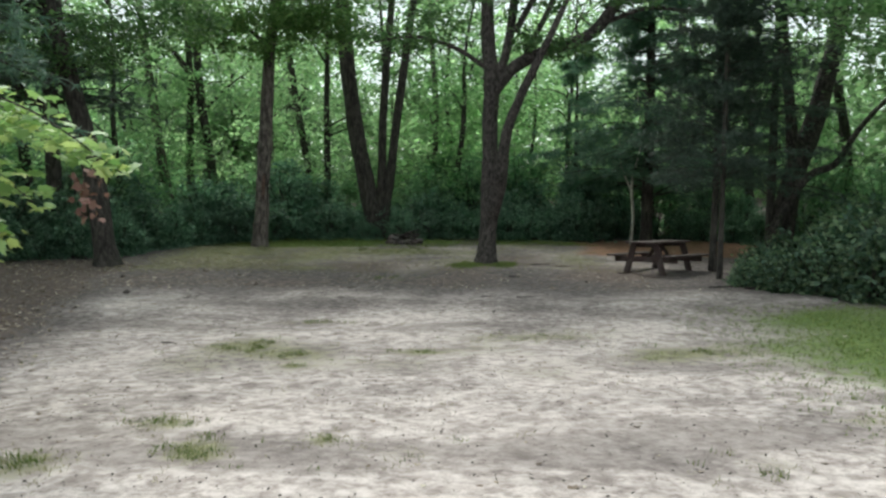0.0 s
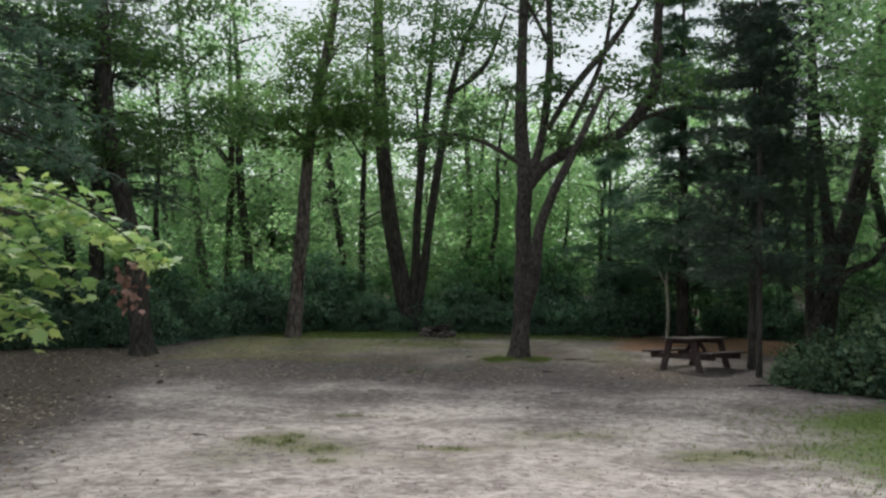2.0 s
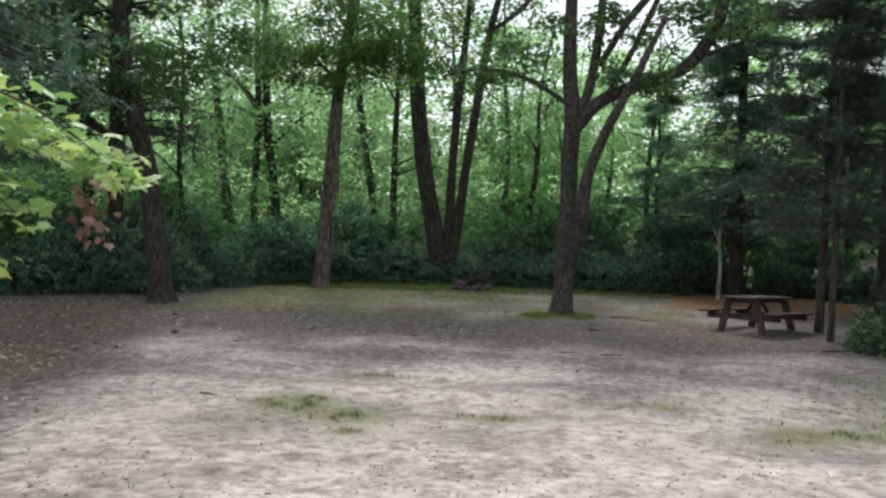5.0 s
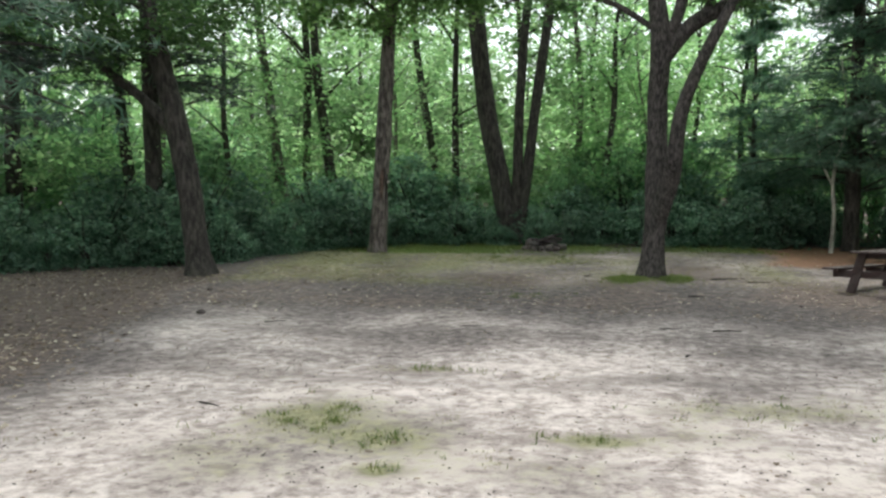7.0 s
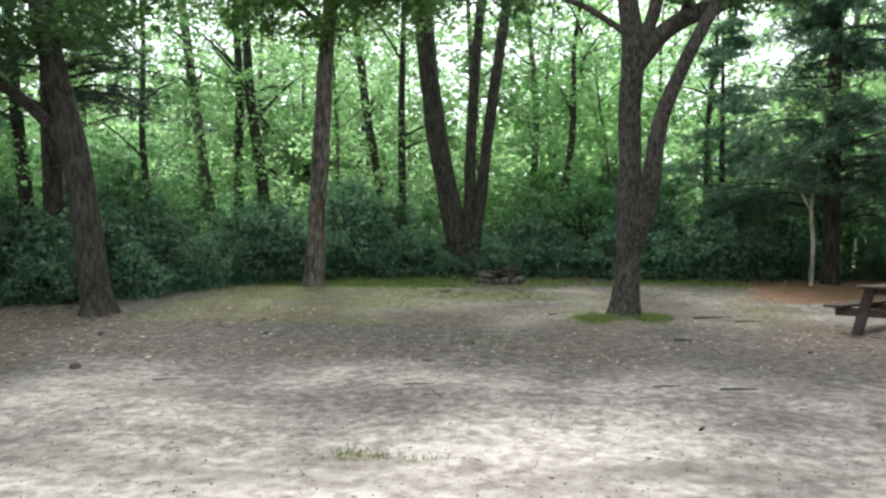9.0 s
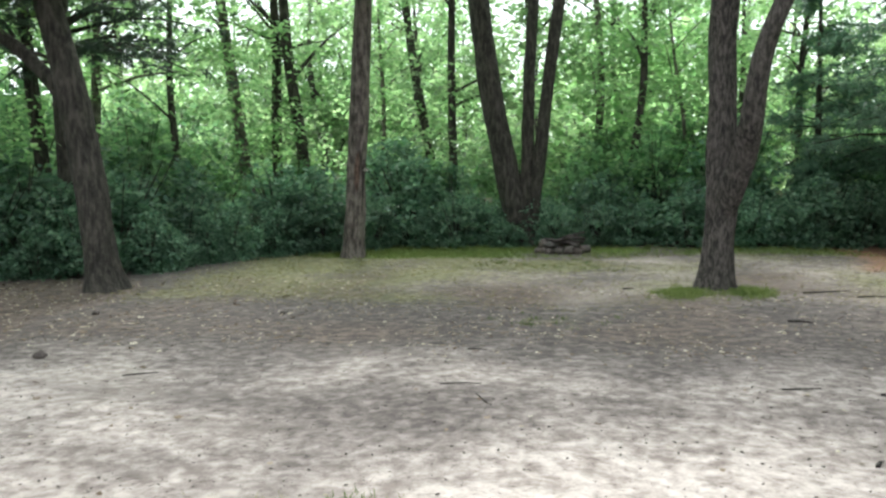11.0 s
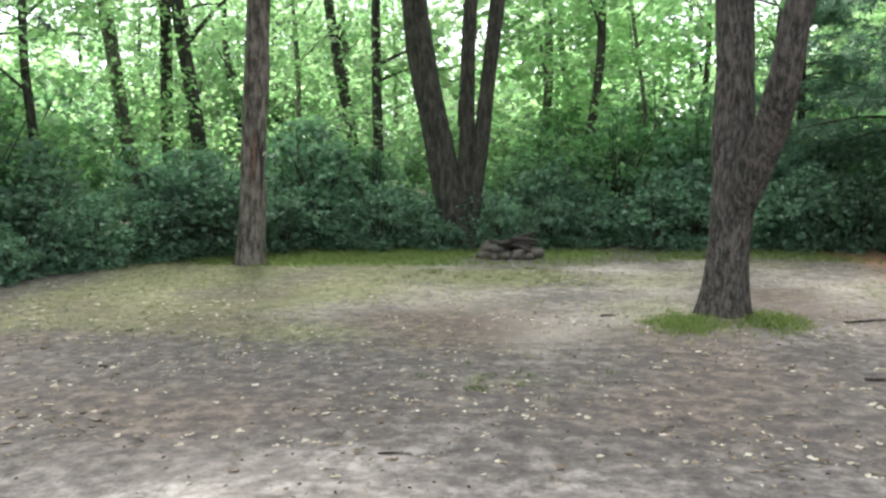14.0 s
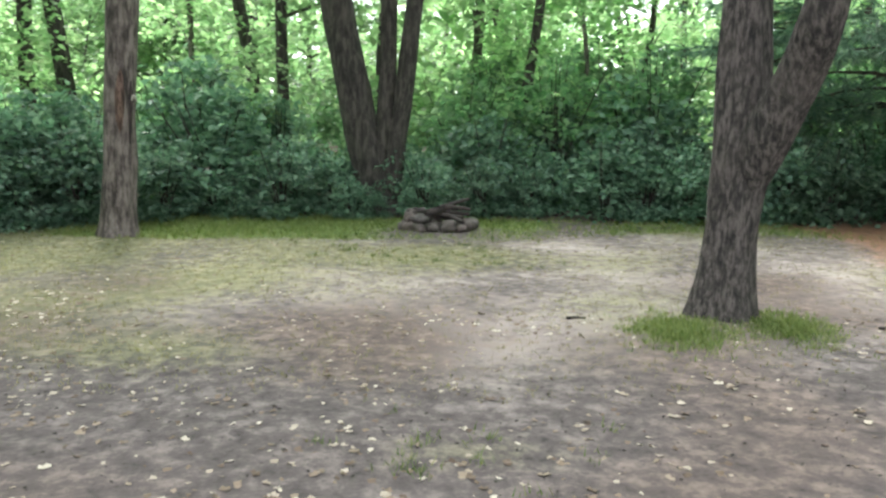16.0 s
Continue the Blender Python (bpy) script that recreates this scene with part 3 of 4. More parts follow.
# ---- conifers ----
def conifer(name, x, y, h, low, reach, r, needles, label, seed, boughs=70, dense=26, droop=-0.12, lean=0.0, long=0.22):
    """A conifer with whorled boughs from height low to h; each bough carries tufts of long needles."""
    rng = np.random.default_rng(seed)
    t = tagged(empty(name, x, y, rise(x, y) - 0.05), label, "tree")
    part("trunk", mesh_of("trunk", *tube([(0, 0, 0, r), (lean * 0.3, 0, h * 0.3, r * 0.85), (lean * 0.6, 0, h * 0.65, r * 0.55), (lean, 0, h, 0.02)], 12, 22, 0.1, 0.25, seed), BARK_DARK, True), t)
    wood, tips = [], []
    for i in range(boughs):
        u = rng.uniform(0, 1)
        z = low + (h - low) * u
        k = reach * (1 - 0.75 * u) * rng.uniform(0.55, 1.1)
        a = rng.uniform(0, 6.283)
        s = np.array((lean * z / h, 0, z))
        e = s + (math.cos(a) * k, math.sin(a) * k, k * (droop + rng.uniform(-0.12, 0.25)))
        m = (s + e) / 2 + (0, 0, 0.10 * k)
        wood.append(tube([(*s, r * 0.22), (*m, r * 0.14), (*e, 0.006)], 5, 5, 0.1, 0, i))
        for _ in range(dense):
            v = rng.uniform(0.3, 1.05)
            p = (1 - v) ** 2 * s + 2 * v * (1 - v) * m + v * v * e
            tips.append(p + rng.normal(0, 1, 3) * (0.22 * k * 0.5 + 0.05, 0.22 * k * 0.5 + 0.05, 0.07))
    tagged(part("bough_frame", mesh_of("bough_frame", *join(wood), BARK_DARK), t), kind="stuff")
    c = np.repeat(np.array(tips), 13, 0)
    blade = np.array([(-0.06, 0, 0), (0.06, 0, 0), (0, 1, -0.12)])
    v, f = leaves_at(c, long, rng, blade, 0.35, 0.3)
    part("needle_mass", mesh_of("needle_mass", v, f, needles), t)
    return t


conifer("pine_tree", 5.2, 5.6, 12, 1.5, 2.9, 0.2, NEEDLES, "dark green pine with soft drooping boughs behind the table", 61, 150, 40)
conifer("pine_tree", 3.2, 8.6, 7, 1.6, 2.2, 0.10, NEEDLES, "young blue-green pine in the undergrowth", 62, 50, 26)
conifer("pine_tree", -9.7, -10.4, 13, 2.9, 3.9, 0.26, NEEDLES, "tall pine with feathery boughs over the leaf litter", 63, 170, 44)
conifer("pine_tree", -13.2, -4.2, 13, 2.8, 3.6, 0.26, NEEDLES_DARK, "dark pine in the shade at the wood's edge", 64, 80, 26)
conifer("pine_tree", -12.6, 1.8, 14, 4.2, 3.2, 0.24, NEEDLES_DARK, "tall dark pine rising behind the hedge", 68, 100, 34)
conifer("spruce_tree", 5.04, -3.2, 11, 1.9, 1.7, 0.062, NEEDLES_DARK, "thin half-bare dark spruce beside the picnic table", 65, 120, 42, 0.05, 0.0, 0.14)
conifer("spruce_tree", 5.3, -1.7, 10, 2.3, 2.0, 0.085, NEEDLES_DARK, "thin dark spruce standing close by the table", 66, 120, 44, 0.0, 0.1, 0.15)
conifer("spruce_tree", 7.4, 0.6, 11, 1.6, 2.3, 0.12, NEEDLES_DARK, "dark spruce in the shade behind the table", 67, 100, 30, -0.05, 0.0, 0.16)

tree("forest_tree", 8.2, 1.0, [
    [(-0.5, 0, 0, 0.36), (-0.35, 0, 0.8, 0.31), (-0.1, 0, 2.2, 0.28), (0.5, 0, 4.2, 0.24), (1.0, 0, 7, 0.18), (1.3, 0, 11, 0.08)],
    [(-0.9, -0.6, 0.1, 0.14), (-0.75, -0.6, 0.9, 0.13), (-0.35, -0.6, 1.7, 0.12), (0.1, -0.6, 2.3, 0.10), (0.7, -0.7, 2.6, 0.085), (1.25, -0.7, 3.5, 0.07), (2.1, -0.7, 4.4, 0.05), (3.2, -0.7, 5.0, 0.03)],
    [(-0.1, 0, 2.2, 0.16), (-0.2, 0, 3.6, 0.15), (-0.5, 0, 6, 0.12), (-0.6, 0, 9, 0.05)],
], BARK_OAK, "old tree with a curved side stem behind the shrubs", [(1.5, -2.2, 6.8, 2.8, 2.2, 1.6, 90), (0, 0, 9.5, 3, 2.6, 1.8, 80), (3.2, -2.8, 4.2, 2.0, 1.6, 1.0, 40)], flare=0.3, sides=18, seed=14)
tree("maple_tree", 10.6, -5.2, [
    [(0, 0, 0, 0.24), (-0.1, 0, 2, 0.21), (-0.3, 0, 5, 0.16), (-0.6, 0, 9, 0.06)],
    [(-0.1, 0, 2.6, 0.09), (-1.2, 0, 4.2, 0.07), (-2.6, 0, 5.6, 0.03)],
    [(-0.2, 0, 3.6, 0.09), (-1.5, -0.6, 5.8, 0.06), (-2.8, -0.8, 7.0, 0.03)],
    [(-0.2, 0, 3.9, 0.07), (-2.0, 0, 5.2, 0.05), (-3.6, 0, 5.9, 0.03), (-5.0, 0, 6.2, 0.012)],
], BARK_OAK, "leafy maple hanging light-green boughs over the shrubs", [(-2.2, 0, 5.6, 2.2, 1.8, 1.8, 110), (-4.3, 0, 6.6, 1.1, 1.2, 1.7, 46), (-1.2, 0, 8.4, 2.8, 2.4, 1.6, 70), (0.2, 0, 4, 2.0, 1.8, 1.4, 50)], LEAF_FAR, 0.13, seed=15)


# ---- hedge and shrubs ----
def shrub_meshes(seed, w, h, many, per, size, mat):
    rng = np.random.default_rng(seed)
    stems = []
    for _ in range(9):
        a, k = rng.uniform(0, 6.28), rng.uniform(0.3, 0.9) * w
        stems.append(tube([(rng.normal(0, 0.12), rng.normal(0, 0.12), 0, 0.022), (math.cos(a) * k * 0.4, math.sin(a) * k * 0.4, h * 0.45, 0.016), (math.cos(a) * k, math.sin(a) * k, h * 0.92, 0.005)], 5, 5, 0.1, 0, seed))
    blobs = [(0, 0, h * 0.42, w, w * 0.85, h * 0.42, many * 0.62), (0, 0, h * 0.72, w * 0.65, w * 0.6, h * 0.28, many * 0.26), (0, 0, 0.22, w * 1.0, w * 0.85, 0.18, many * 0.2)]
    c = clumps(blobs, per, rng, 0.14, 0.7)
    c[:, 2] = np.maximum(c[:, 2], 0.03)
    v, f = leaves_at(c, size, rng, KITE, 0.45)
    return mesh_of("branching", *join(stems), BARK_DARK), mesh_of("foliage", v, f, mat)


def shrub(meshes, label, group):
    t = tagged(empty("shrub", 0, 0, -50), label, "shrub", group)
    part("branching", meshes[0], t)
    part("foliage", meshes[1], t)
    return t


hedge_kinds = [shrub(shrub_meshes(80 + i, 0.95, 1.9, 74, 26, 0.135, LEAF_HEDGE), "dense dark green shrub in the hedge round the clearing", "hedge shrubs") for i in range(3)]
edge = [(-19, -4.2), (-16, -2.6), (-13.3, -0.7), (-10.9, 0.5), (-10.2, 1.4), (-9.7, 2.9), (-9.2, 4.3), (-7.4, 5.7), (-4.9, 6.2), (-1.6, 6.6), (1.1, 6.3), (3.4, 6.3), (6, 7.0), (8.5, 5.6), (10.5, 3.0), (12, 0)]
rh = random.Random(7)
placed = 0
for row, (back, tall) in enumerate([(0.0, 0.62), (0.9, 0.9), (2.1, 1.1)]):
    for (x0, y0), (x1, y1) in zip(edge, edge[1:]):
        length = math.hypot(x1 - x0, y1 - y0)
        nx, ny = -(y1 - y0) / length, (x1 - x0) / length
        steps = max(1, round(length / (0.85 if row == 0 else 1.15)))
        for s in range(steps):
            u = (s + rh.uniform(0.2, 0.8)) / steps
            x, y = x0 + (x1 - x0) * u + nx * (back + rh.uniform(-0.15, 0.15)), y0 + (y1 - y0) * u + ny * (back + rh.uniform(-0.15, 0.15))
            k = tall * rh.uniform(0.72, 1.3)
            if -4.6 < x < -3.1:
                k *= 0.6
            if row and x > 3.5:
                k *= 0.8
            src = hedge_kinds[rh.randrange(3)]
            if placed < 3:
                src, ob = hedge_kinds[placed], hedge_kinds[placed]
            else:
                ob = copy_thing(src, Matrix())
            ob.matrix_basis = pose(x, y, rise(x, y) - 0.03, 0, 0, rh.uniform(0, 360)) @ Matrix.Diagonal((k * 1.05, k * 1.05, k, 1))
            placed += 1

side_kind = shrub(shrub_meshes(91, 0.95, 1.35, 70, 18, 0.15, LEAF_SHRUB), "broad-leaved shrub with yellowing leaves beside the grass", "shrubs by the grass")
thicket_kind = shrub(shrub_meshes(95, 1.3, 3.0, 62, 24, 0.16, LEAF_THICKET), "tall thin-stemmed thicket of mid-green leaves behind the hedge", "thicket")
for i, (x, y, k) in enumerate([(-8.6, 8.4, 0.8), (-6.6, 8.6, 0.75), (-2.4, 8.8, 0.9), (-0.7, 8.4, 1.0), (1.2, 8.5, 1.05), (3.6, 8.8, 0.9), (-1.6, 10.6, 1.1), (0.6, 10.8, 1.2), (-4.4, 10.2, 0.8), (-5.4, 12, 0.9), (-9.8, 12, 0.9), (-8, 13.4, 0.9), (-3, 14, 1.0), (-12.4, 11, 0.9), (-6.6, 15, 1.0), (-1, 15, 1.1), (2.4, 13, 1.0), (6.2, 9.2, 1.1), (8, 8.4, 1.1), (-13, 4.4, 1.0), (-14.5, 2.4, 1.0), (-12.2, 6.6, 0.9), (-16.5, -0.4, 1.1), (-18.5, -2.4, 1.2), (-10.4, 8.2, 0.8), (9.6, 3.9, 0.8), (11, 5, 1.0), (12.4, 2, 1.1), (12, -2.6, 1.1), (13, -5, 1.2), (10.6, 1.2, 0.9), (-14, 6.5, 1.4), (4.7, 9.2, 1.0), (6.0, 8.2, 0.9), (5.4, 10.5, 1.3), (-16, 4, 1.5), (-15.5, 8, 1.5), (-18, 6, 1.6), (-17.5, 2, 1.5), (-13, 9, 1.2), (-20, 3, 1.6), (-20.5, -1, 1.6), (-12.2, 3.4, 1.1), (-19, 9, 1.7), (-16, 11, 1.6)]):
    ob = copy_thing(thicket_kind, Matrix()) if i else thicket_kind
    ob.matrix_basis = pose(x, y, rise(x, y) - 0.03, 0, 0, rh.uniform(0, 360)) @ Matrix.Diagonal((k, k, k, 1))
first = True
for x, y, k in [(5.25, -4.3, 0.4), (5.6, -5.1, 0.5), (5.7, -3.6, 0.6), (5.7, -4.6, 0.6), (6.3, -5.4, 0.8), (6.9, -6.2, 0.85), (7.5, -6.9, 0.85), (7.0, -4.6, 1.05), (7.9, -5.4, 1.2), (8.7, -6.2, 1.15), (6.3, -3.4, 0.8), (7.6, -3.4, 1.15), (8.8, -4.2, 1.35), (9.8, -5.2, 1.4), (8.6, -2.2, 1.3), (9.6, -7.4, 1.1), (10.2, -2.8, 1.5), (11, -0.6, 1.5), (11.2, -8, 1.3)]:
    ob = side_kind if first else copy_thing(side_kind, Matrix())
    first = False
    ob.matrix_basis = pose(x, y, rise(x, y) - 0.03, 0, 0, rh.uniform(0, 360)) @ Matrix.Diagonal((k, k, k, 1))


# ---- the woods all round ----
def wood_tree(seed, h, r, label):
    rng = np.random.default_rng(seed)
    limbs = [[(0, 0, 0, r * 1.15), (rng.normal(0, 0.15), 0, h * 0.25, r), (rng.normal(0, 0.3), 0, h * 0.55, r * 0.75), (rng.normal(0, 0.4), 0, h, 0.03)]]
    for _ in range(5):
        a, u = rng.uniform(0, 6.28), rng.uniform(0.35, 0.9)
        limbs.append([(0, 0, h * u, r * 0.4), (math.cos(a) * 1.2, math.sin(a) * 1.2, h * u + 0.7, r * 0.25), (math.cos(a) * 2.3, math.sin(a) * 2.3, h * u + 1.5, 0.01)])
    blobs = [(0, 0, h * 0.78, 3.0, 3.0, h * 0.22, 30), (0, 0, h * 0.45, 2.8, 2.8, h * 0.18, 40), (rng.normal(0, 1), rng.normal(0, 1), h * 0.17, 2.2, 2.2, h * 0.12, 26)]
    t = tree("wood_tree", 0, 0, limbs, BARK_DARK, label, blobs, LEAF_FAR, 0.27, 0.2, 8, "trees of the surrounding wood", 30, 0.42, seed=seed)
    return t


kinds = [wood_tree(s, h, r, "leafy light-green tree in the wood behind the hedge") for s, h, r in ((101, 11, 0.14), (102, 13, 0.18), (103, 9, 0.10), (104, 12, 0.13))]
spots = []
rw = random.Random(11)
for ring, (lo, hi, many) in enumerate([(11, 16, 4), (16, 24, 5), (32, 46, 52)]):
    for i in range(many):
        x, y = rw.uniform(-30, 26), rw.uniform(lo, hi)
        if not (-5 < x < 0.5 and y < 13):
            spots.append((x, y))
for i in range(16):
    spots.append((rw.uniform(-34, -17), rw.uniform(-30, 10)))
    spots.append((rw.uniform(13, 30), rw.uniform(-30, 10)))
for i in range(18):
    spots.append((rw.uniform(-36, 36), rw.uniform(-50, -36)))
spots += [(13, 2), (12, 6.5), (14.5, -2), (13.5, -6.5), (15, 4)]
for i, (x, y) in enumerate(spots):
    ob = kinds[i] if i < 4 else copy_thing(kinds[i % 4], Matrix())
    k = rw.uniform(0.8, 1.25)
    ob.matrix_basis = pose(x, y, rise(x, y) - 0.05, 0, 0, rw.uniform(0, 360)) @ Matrix.Diagonal((k, k, k, 1))


# the far side of the wood, seen as one mass between the trunks; haze is put into its pale colour
rf = np.random.default_rng(77)
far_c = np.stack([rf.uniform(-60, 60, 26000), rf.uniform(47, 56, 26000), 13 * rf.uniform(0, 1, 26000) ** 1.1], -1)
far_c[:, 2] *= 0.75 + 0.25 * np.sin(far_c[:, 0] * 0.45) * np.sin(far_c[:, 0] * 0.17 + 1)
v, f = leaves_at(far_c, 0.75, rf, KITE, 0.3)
tagged(new("far_woods", mesh_of("far_woods", v, f, LEAF_FAR)), "foliage of the far wood, painted pale green for haze", "trees", kind="stuff")


# ---- overhanging maple bough near the start ----
MAPLE = np.array([(0, 0, 0), (0.16, 0.10, 0.01), (0.42, 0.02, -0.05), (0.36, 0.26, -0.01), (0.56, 0.46, -0.07), (0.30, 0.52, 0.0), (0.26, 0.66, 0.0), (0.13, 0.62, 0.02), (0, 1.0, -0.08),
                  (-0.13, 0.62, 0.02), (-0.26, 0.66, 0.0), (-0.30, 0.52, 0.0), (-0.56, 0.46, -0.07), (-0.36, 0.26, -0.01), (-0.42, 0.02, -0.05), (-0.16, 0.10, 0.01)])
rm = np.random.default_rng(21)
mx_, my_ = -8.8, -14.6
maple = tagged(empty("maple_tree", mx_, my_, rise(mx_, my_) - 0.05), "maple with a low bough of yellow-green leaves", "tree")
part("trunk", mesh_of("trunk", *tube([(0, 0, 0, 0.17), (0.05, 0, 1.5, 0.15), (-0.1, 0, 4, 0.12), (-0.1, 0, 7, 0.04)], 14, 20, 0.1, 0.3, 3), BARK_OAK, True), maple)
base = rise(mx_, my_) - 0.05
sprays = [((-3.9, -14.8, 3.0), (-2.55, -15.0, 2.33)), ((-4.3, -14.9, 2.75), (-3.1, -15.2, 2.12)), ((-4.5, -14.9, 2.45), (-3.45, -15.0, 1.78)), ((-4.4, -14.5, 2.9), (-3.3, -14.2, 2.5)), ((-4.8, -15.0, 2.6), (-3.9, -15.4, 1.95)), ((-4.2, -14.7, 2.95), (-2.95, -14.6, 2.48)), ((-5.2, -14.6, 3.0), (-4.3, -14.2, 2.3)), ((-5.2, -14.8, 2.7), (-4.3, -15.0, 1.9))]
part("limb", mesh_of("limb", *tube([(0, 0, 2.6, 0.07), (2.4, -0.1, 2.8, 0.05), (4.3, -0.2, 2.55, 0.03), (5.0, -0.25, 2.4, 0.018)], 8, 14, 0.08, 0, 4), BARK_OAK, True), maple)
wood, tips, turns = [], [], []
for a, b in sprays:
    a, b = np.array(a) - (mx_ + 0.13, my_, base), np.array(b) - (mx_ + 0.13, my_, base)
    m = (a + b) / 2 + (0, 0, 0.10)
    wood.append(tube([(*a, 0.012), (*m, 0.009), (*b, 0.003)], 5, 8, 0.05, 0, 2))
    for _ in range(110):
        u = rm.uniform(0.0, 1.0) ** 0.8
        p = (1 - u) ** 2 * a + 2 * u * (1 - u) * m + u * u * b
        tips.append(p + rm.normal(0, 1, 3) * (0.14, 0.2, 0.07) * (1.15 - 0.6 * u))
part("branching", mesh_of("branching", *join(wood), BARK_OAK), maple)
v, f = leaves_at(tips, 0.115, rm, MAPLE, 0.62, 0.3)
part("bough_leaves", mesh_of("bough_leaves", v, f, LEAF_MAPLE), maple, "yellow-green lobed maple leaves")
crown_c = clumps([(-0.2, 0, 6.2, 2.4, 2.4, 1.4, 40), (-2.0, 0, 4.4, 1.6, 1.6, 0.8, 16)], 18, rm, 0.4)
v, f = leaves_at(crown_c, 0.13, rm, KITE, 0.6)
part("crown", mesh_of("crown", v, f, LEAF_OAK), maple)
dead = np.array((-2.93, -15.0, 2.16)) - (mx_, my_, base) + rm.normal(0, 1, (34, 3)) * (0.055, 0.05, 0.11) - (0, 0, 0.03)
v, f = leaves_at(dead, 0.065, rm, MAPLE, -0.4, 0.3)
part("withered_leaves", mesh_of("withered_leaves", v, f, LEAF_DEAD), maple, "hanging cluster of withered brown-pink leaves")


# ---- picnic table ----
def box(sx, sy, sz, bevel=0.006):
    bm = bmesh.new()
    bmesh.ops.create_cube(bm, size=1)
    bmesh.ops.scale(bm, vec=(sx, sy, sz), verts=bm.verts)
    bmesh.ops.bevel(bm, geom=bm.edges[:], offset=bevel, segments=1, affect="EDGES")
    me = bpy.data.meshes.new("board")
    bm.to_mesh(me)
    bm.free()
    me.materials.append(WOOD)
    return me


def picnic_table(x, y, turn):
    """Length along local x; two splayed frames carry the top and the benches."""
    t = tagged(empty("picnic_table", x, y, rise(x, y) - 0.015, turn), "dark weathered red-brown wooden picnic table with attached benches", "picnic table")
    t.matrix_basis = pose(x, y, rise(x, y) - 0.03, -3.3) @ pose(0, 0, 0, 0, 0, turn)
    plank = box(1.85, 0.138, 0.04)
    for i in range(5):
        part("plank", plank, t, m=pose(0, (i - 2) * 0.146, 0.735 + 0.002 * (i % 2)))
    for s in (-1, 1):
        for i in range(2):
            part("bench_plank", plank, t, m=pose(0, s * (0.63 + 0.146 * i), 0.435))
    leg, beam, rail = box(0.05, 0.15, 0.76), box(0.045, 1.58, 0.13), box(0.045, 0.70, 0.09)
    for s in (-1, 1):
        for k in (-1, 1):
            part("leg", leg, t, m=pose(s * 0.66, k * 0.37, 0.345, k * 15))
        part("crossbeam", beam, t, m=pose(s * 0.615, 0, 0.345))
        part("top_rail", rail, t, m=pose(s * 0.612, 0, 0.668))
        part("brace", box(0.62, 0.04, 0.085), t, m=pose(s * 0.33, 0, 0.52, 0, s * 38))
    return t


picnic_table(4.02, -1.8, 50)


# ---- fire ring ----
def rock_mesh(seed, size):
    bm = bmesh.new()
    bmesh.ops.create_icosphere(bm, subdivisions=2, radius=0.5)
    for v in bm.verts:
        v.co *= 1 + 0.6 * noise.noise(v.co * 3.1 + Vector((seed, 0, 0)))
        v.co = Vector((v.co.x * size[0], v.co.y * size[1], v.co.z * size[2]))
    me = bpy.data.meshes.new("stone")
    bm.to_mesh(me)
    bm.free()
    me.materials.append(STONE)
    me.shade_smooth()
    return me


px_, py_ = -2.72, 4.95
pit = tagged(empty("fire_ring", px_, py_, rise(px_, py_)), "ring of soot-stained field stones at the hedge's foot", "fire pit")
rocks = [rock_mesh(i, s) for i, s in enumerate([(0.26, 0.2, 0.19), (0.2, 0.2, 0.17), (0.3, 0.19, 0.17), (0.18, 0.15, 0.15)])]
rp = random.Random(5)
for i in range(15):
    a = i / 15 * 6.283 + rp.uniform(-0.1, 0.1)
    part("stone", rocks[i % 4], pit, m=pose(math.cos(a) * 0.5, math.sin(a) * 0.42, 0.05 + rp.uniform(0, 0.04), rp.uniform(-20, 20), rp.uniform(-20, 20), rp.uniform(0, 360)))
for i in range(9):
    a = rp.uniform(1.2, 4.4)
    part("stone", rocks[i % 4], pit, m=pose(math.cos(a) * 0.46, math.sin(a) * 0.38, 0.19, rp.uniform(-20, 20), rp.uniform(-20, 20), rp.uniform(0, 360)))
part("ash_bed", mesh_of("ash_bed", [(0.46 * math.cos(k), 0.38 * math.sin(k), 0.03) for k in np.linspace(0, 6.1, 18)] + [(0, 0, 0.11)], [(k, (k + 1) % 18, 18) for k in range(18)], CHAR, True), pit, "black ash and embers gone cold")
for i in range(7):
    a = rp.uniform(0, 180)
    log = tagged(empty("burnt_log", px_ + rp.uniform(-0.15, 0.35), py_ + rp.uniform(-0.15, 0.2), rise(px_, py_) + 0.13 + 0.035 * i, a), "charred piece of firewood lying in the fire ring", "firewood", "firewood")
    k = rp.uniform(0.28, 0.45)
    part("log", mesh_of("log", *tube([(-k, 0, 0, 0.03), (0, 0.03, 0.03, 0.036), (k, 0, rp.uniform(-0.05, 0.12), 0.022)], 8, 8, 0.15, 0, i), CHAR, True), log)


# ---- things lying on the ground ----
def stick(x, y, turn, length, r, label="dead grey-brown stick lying on the ground"):
    s = tagged(empty("stick", x, y, rise(x, y) + r * 0.8, turn), label, "stick", "fallen sticks")
    b = rp.uniform(-0.06, 0.06)
    part("wood", mesh_of("wood", *tube([(-length / 2, 0, 0, r), (0, b * length, 0.004, r * 0.9), (length / 2, 0, 0, r * 0.4)], 6, 8, 0.15, 0, x), BARK_OAK, True), s)


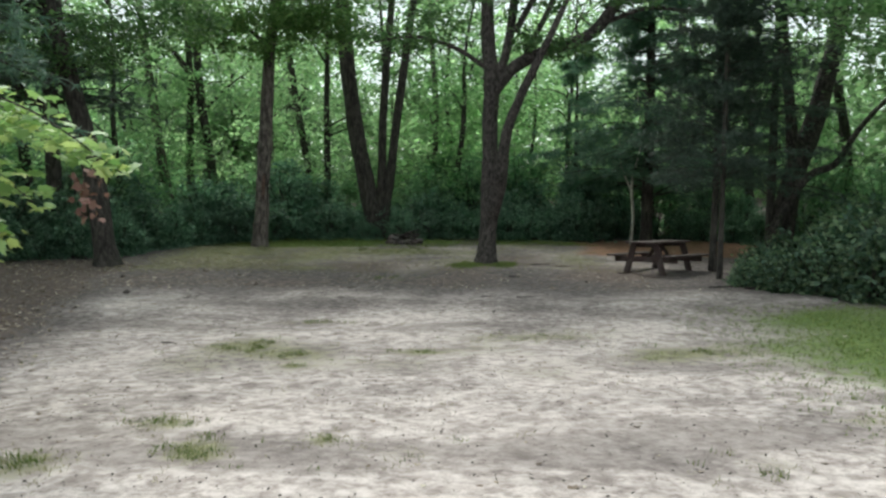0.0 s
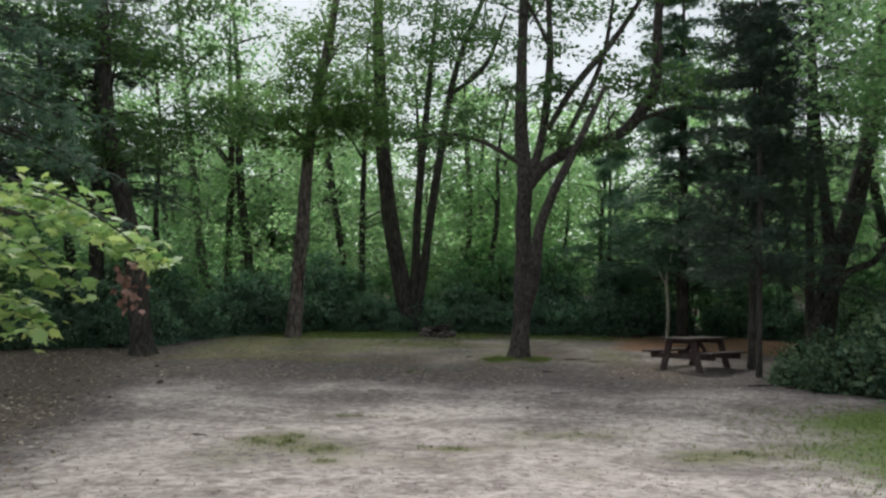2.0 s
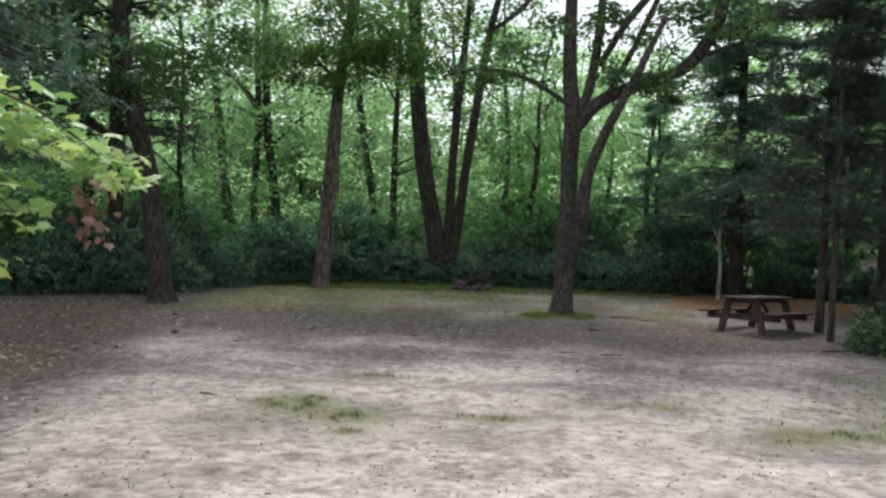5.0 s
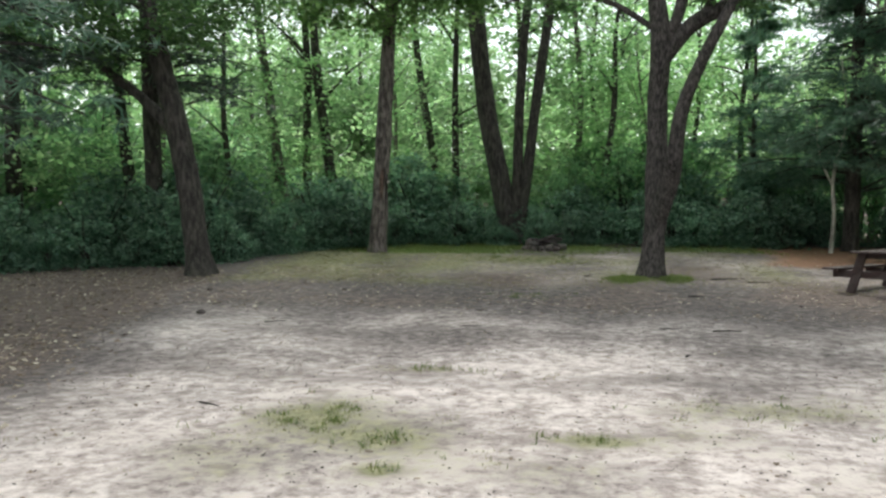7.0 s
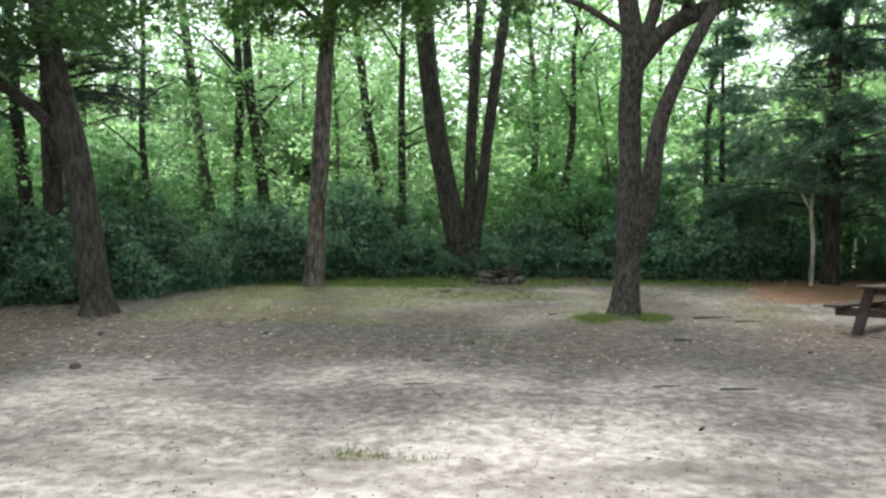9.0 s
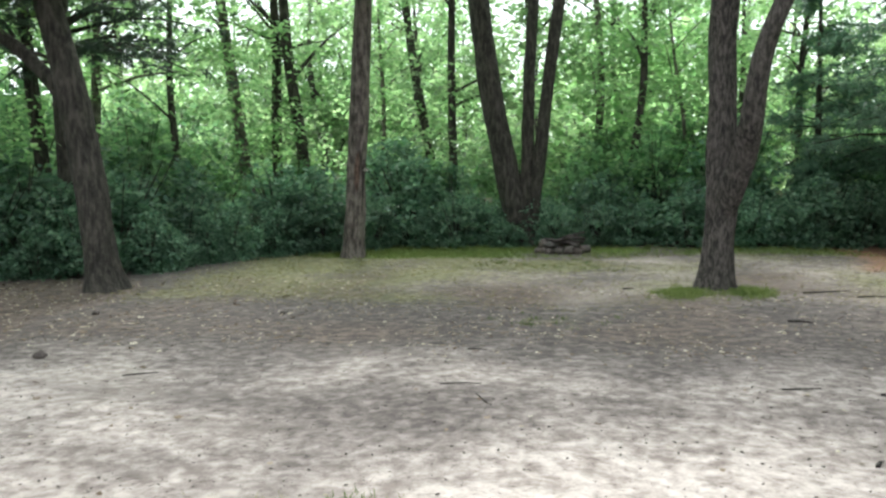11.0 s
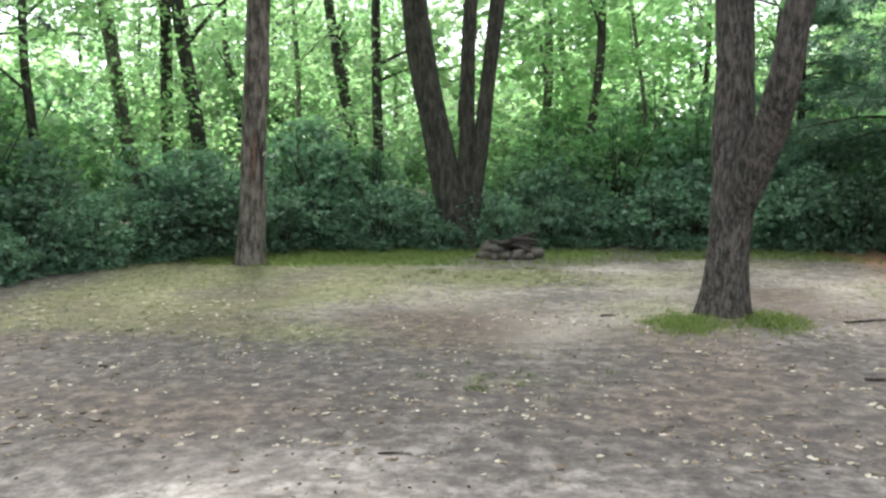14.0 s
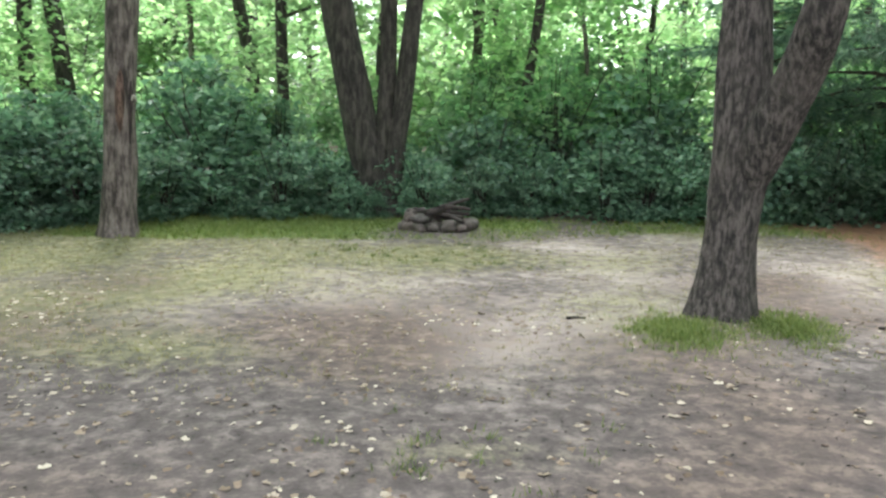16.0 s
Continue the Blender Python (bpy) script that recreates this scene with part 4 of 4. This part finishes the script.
for x, y, turn, length, r in [(-2.62, -6.3, 10, 0.34, 0.012), (-2.36, -6.75, 118, 0.3, 0.012), (-2.75, -4.9, 2, 0.2, 0.011), (0.6, -3.0, -8, 0.28, 0.025), (0.0, -6.1, 14, 0.3, 0.012), (0.7, -6.2, 5, 0.36, 0.016),
                              (1.4, -0.6, 20, 0.7, 0.02), (1.9, -1.0, 8, 0.45, 0.016), (-1.3, -0.55, 5, 0.16, 0.02), (0.1, -7.7, 60, 0.12, 0.02), (4.7, -4.5, 20, 0.6, 0.03), (5.4, -4.9, -30, 0.7, 0.035), (-5.5, -6.4, 30, 0.3, 0.012), (-4.2, -10.6, -20, 0.25, 0.015)]:
    stick(x, y, turn, length, r * 0.6)
for x, y, s in [(-6.95, -5.9, 0.6), (-5.6, -3.2, 0.35), (-8.2, -3.4, 0.5), (2.1, -3.7, 0.3)]:
    tagged(new("stone", rocks[1]), "pale rounded stone on bare soil", "stone", "loose stones").matrix_basis = pose(x, y, rise(x, y) + 0.05 * s, 0, 0, x * 90) @ Matrix.Diagonal((s, s, s * 0.8, 1))


def scatter(name, label, boxes, size, mat, shape, flat, seed, lift=0.006, density=None, category="leaves"):
    """Small things strewn over boxes (x0, x1, y0, y1, how many), as one object."""
    rng = np.random.default_rng(seed)
    c = []
    for x0, x1, y0, y1, many in boxes:
        for _ in range(many):
            x, y = rng.uniform(x0, x1), rng.uniform(y0, y1)
            if density and rng.uniform() > density(x, y):
                continue
            c.append((x, y, rise(x, y) + lift))
    v, f = leaves_at(c, size, rng, shape, flat, 0.5)
    tagged(new(name, mesh_of(name, v, f, mat)), label, category, kind="stuff")


CURL = np.array([(0, 0, 0.0), (0.30, 0.2, 0.10), (0.22, 0.55, 0.03), (0.34, 0.75, 0.12), (0, 1, 0.05), (-0.30, 0.75, 0.10), (-0.2, 0.5, 0.02), (-0.32, 0.22, 0.12)])
scatter("fallen_leaves", "dry tan and pale leaves strewn over the clearing", [(-9.5, 6, -5.5, 5.5, 5200), (-6, 3.5, -5.0, -0.3, 3000), (-7, 5, -16, -5.5, 900)], 0.052, LITTER, CURL, 0.86, 1, density=lambda x, y: min(1, max(0.12, 0.5 + 1.1 * wander(x, y, 0.9, 31.0) + 0.6 * wander(x, y, 3.1, 8.0))))
scatter("leaf_litter", "brown fallen leaves in a drift along the wood's edge", [(-14, -5.5, -14, 0.5, 9000), (-20, -10, -16, -2, 2500), (-9, -4, -17, -8, 5000)], 0.07, LITTER, CURL, 0.8, 2, density=lambda x, y: covers(x, y)[0][2] * 1.2)
BIT = np.array([(-0.25, 0, 0), (0.25, 0.1, 0.2), (0.3, 0.8, 0.25), (-0.1, 1, 0.1)])
scatter("bark_crumbs", "dark crumbs of bark and twig on the sand", [(-8, 6, -18, -2, 11000)], 0.019, BARK_DARK, BIT, 0.85, 3, category="debris")
BLADE = np.array([(-0.13, 0, 0), (0.13, 0, 0), (0.06, 0.65, 0.0), (0, 1, -0.12)])


def grass(name, label, boxes, height, mat, seed, density):
    rng = np.random.default_rng(seed)
    c = []
    for x0, x1, y0, y1, many in boxes:
        for _ in range(many):
            x, y = rng.uniform(x0, x1), rng.uniform(y0, y1)
            if rng.uniform() < density(x, y):
                z = rise(x, y) - 0.004
                for _ in range(5):
                    c.append((x + rng.normal(0, 0.02), y + rng.normal(0, 0.02), z))
    n = len(c)
    v, f = leaves_at(c, height, rng, BLADE, 0.6, 0.5)
    v = v.reshape(n, 4, 3)
    root = np.array(c)[:, None]
    d = v - root
    # stand the blades up: what lay along the ground becomes height
    along = np.linalg.norm(d[..., :2], axis=-1)
    v = root + np.stack([d[..., 0] * 0.45, d[..., 1] * 0.45, along * 0.85], -1)
    tagged(new(name, mesh_of(name, v.reshape(-1, 3), f, mat)), label, "grass", kind="stuff")


def tuft(x, y):
    near = sum(k * math.exp(-((x - tx) / sx) ** 2 - ((y - ty) / sy) ** 2) for tx, ty, sx, sy, k in PATCHES)
    return max(0, near + 0.5 * wander(x, y, 2.2, 12.0) - 0.12) if near > 0.03 else max(0, wander(x, y, 1.7, 12.0) - 0.42)


grass("lawn_grass", "short green grass beside the shrubs", [(2.6, 12, -15.5, -6.5, 26000)], 0.055, BLADES, 4, lambda x, y: covers(x, y)[1][0] * 0.9)
grass("edge_grass", "green grass along the hedge's foot", [(-9.5, 3.5, 3.6, 6.6, 15000)], 0.07, BLADES, 5, lambda x, y: covers(x, y)[1][0])
grass("moss_tufts", "bright green grass tufts round the oak's foot", [(-1.6, 1.8, -1.9, 0.5, 22000)], 0.058, BLADES, 6, lambda x, y: covers(x, y)[1][0] * 1.3)
grass("dry_turf", "thin yellowish grass in the trodden clearing", [(-9.5, 4, -2.6, 5.2, 26000)], 0.035, DRY_BLADES, 7, lambda x, y: covers(x, y)[0][1] * 1.1)
grass("sand_tufts", "sparse dry tufts growing through the sand", [(-6.5, 6, -17, -8, 60000)], 0.036, DRY_BLADES, 8, lambda x, y: tuft(x, y) * 0.8)
grass("sand_clumps", "green grass clumps on the sand near the path's start", [(tx - 1.5 * sx, tx + 1.5 * sx, ty - 1.5 * sy, ty + 1.5 * sy, int(9000 * sx * sy)) for tx, ty, sx, sy, k in PATCHES], 0.055, BLADES, 9,
      lambda x, y: max(0, 0.9 * tuft(x, y) + 0.7 * wander(x, y, 3.6, 2.0) - 0.25))
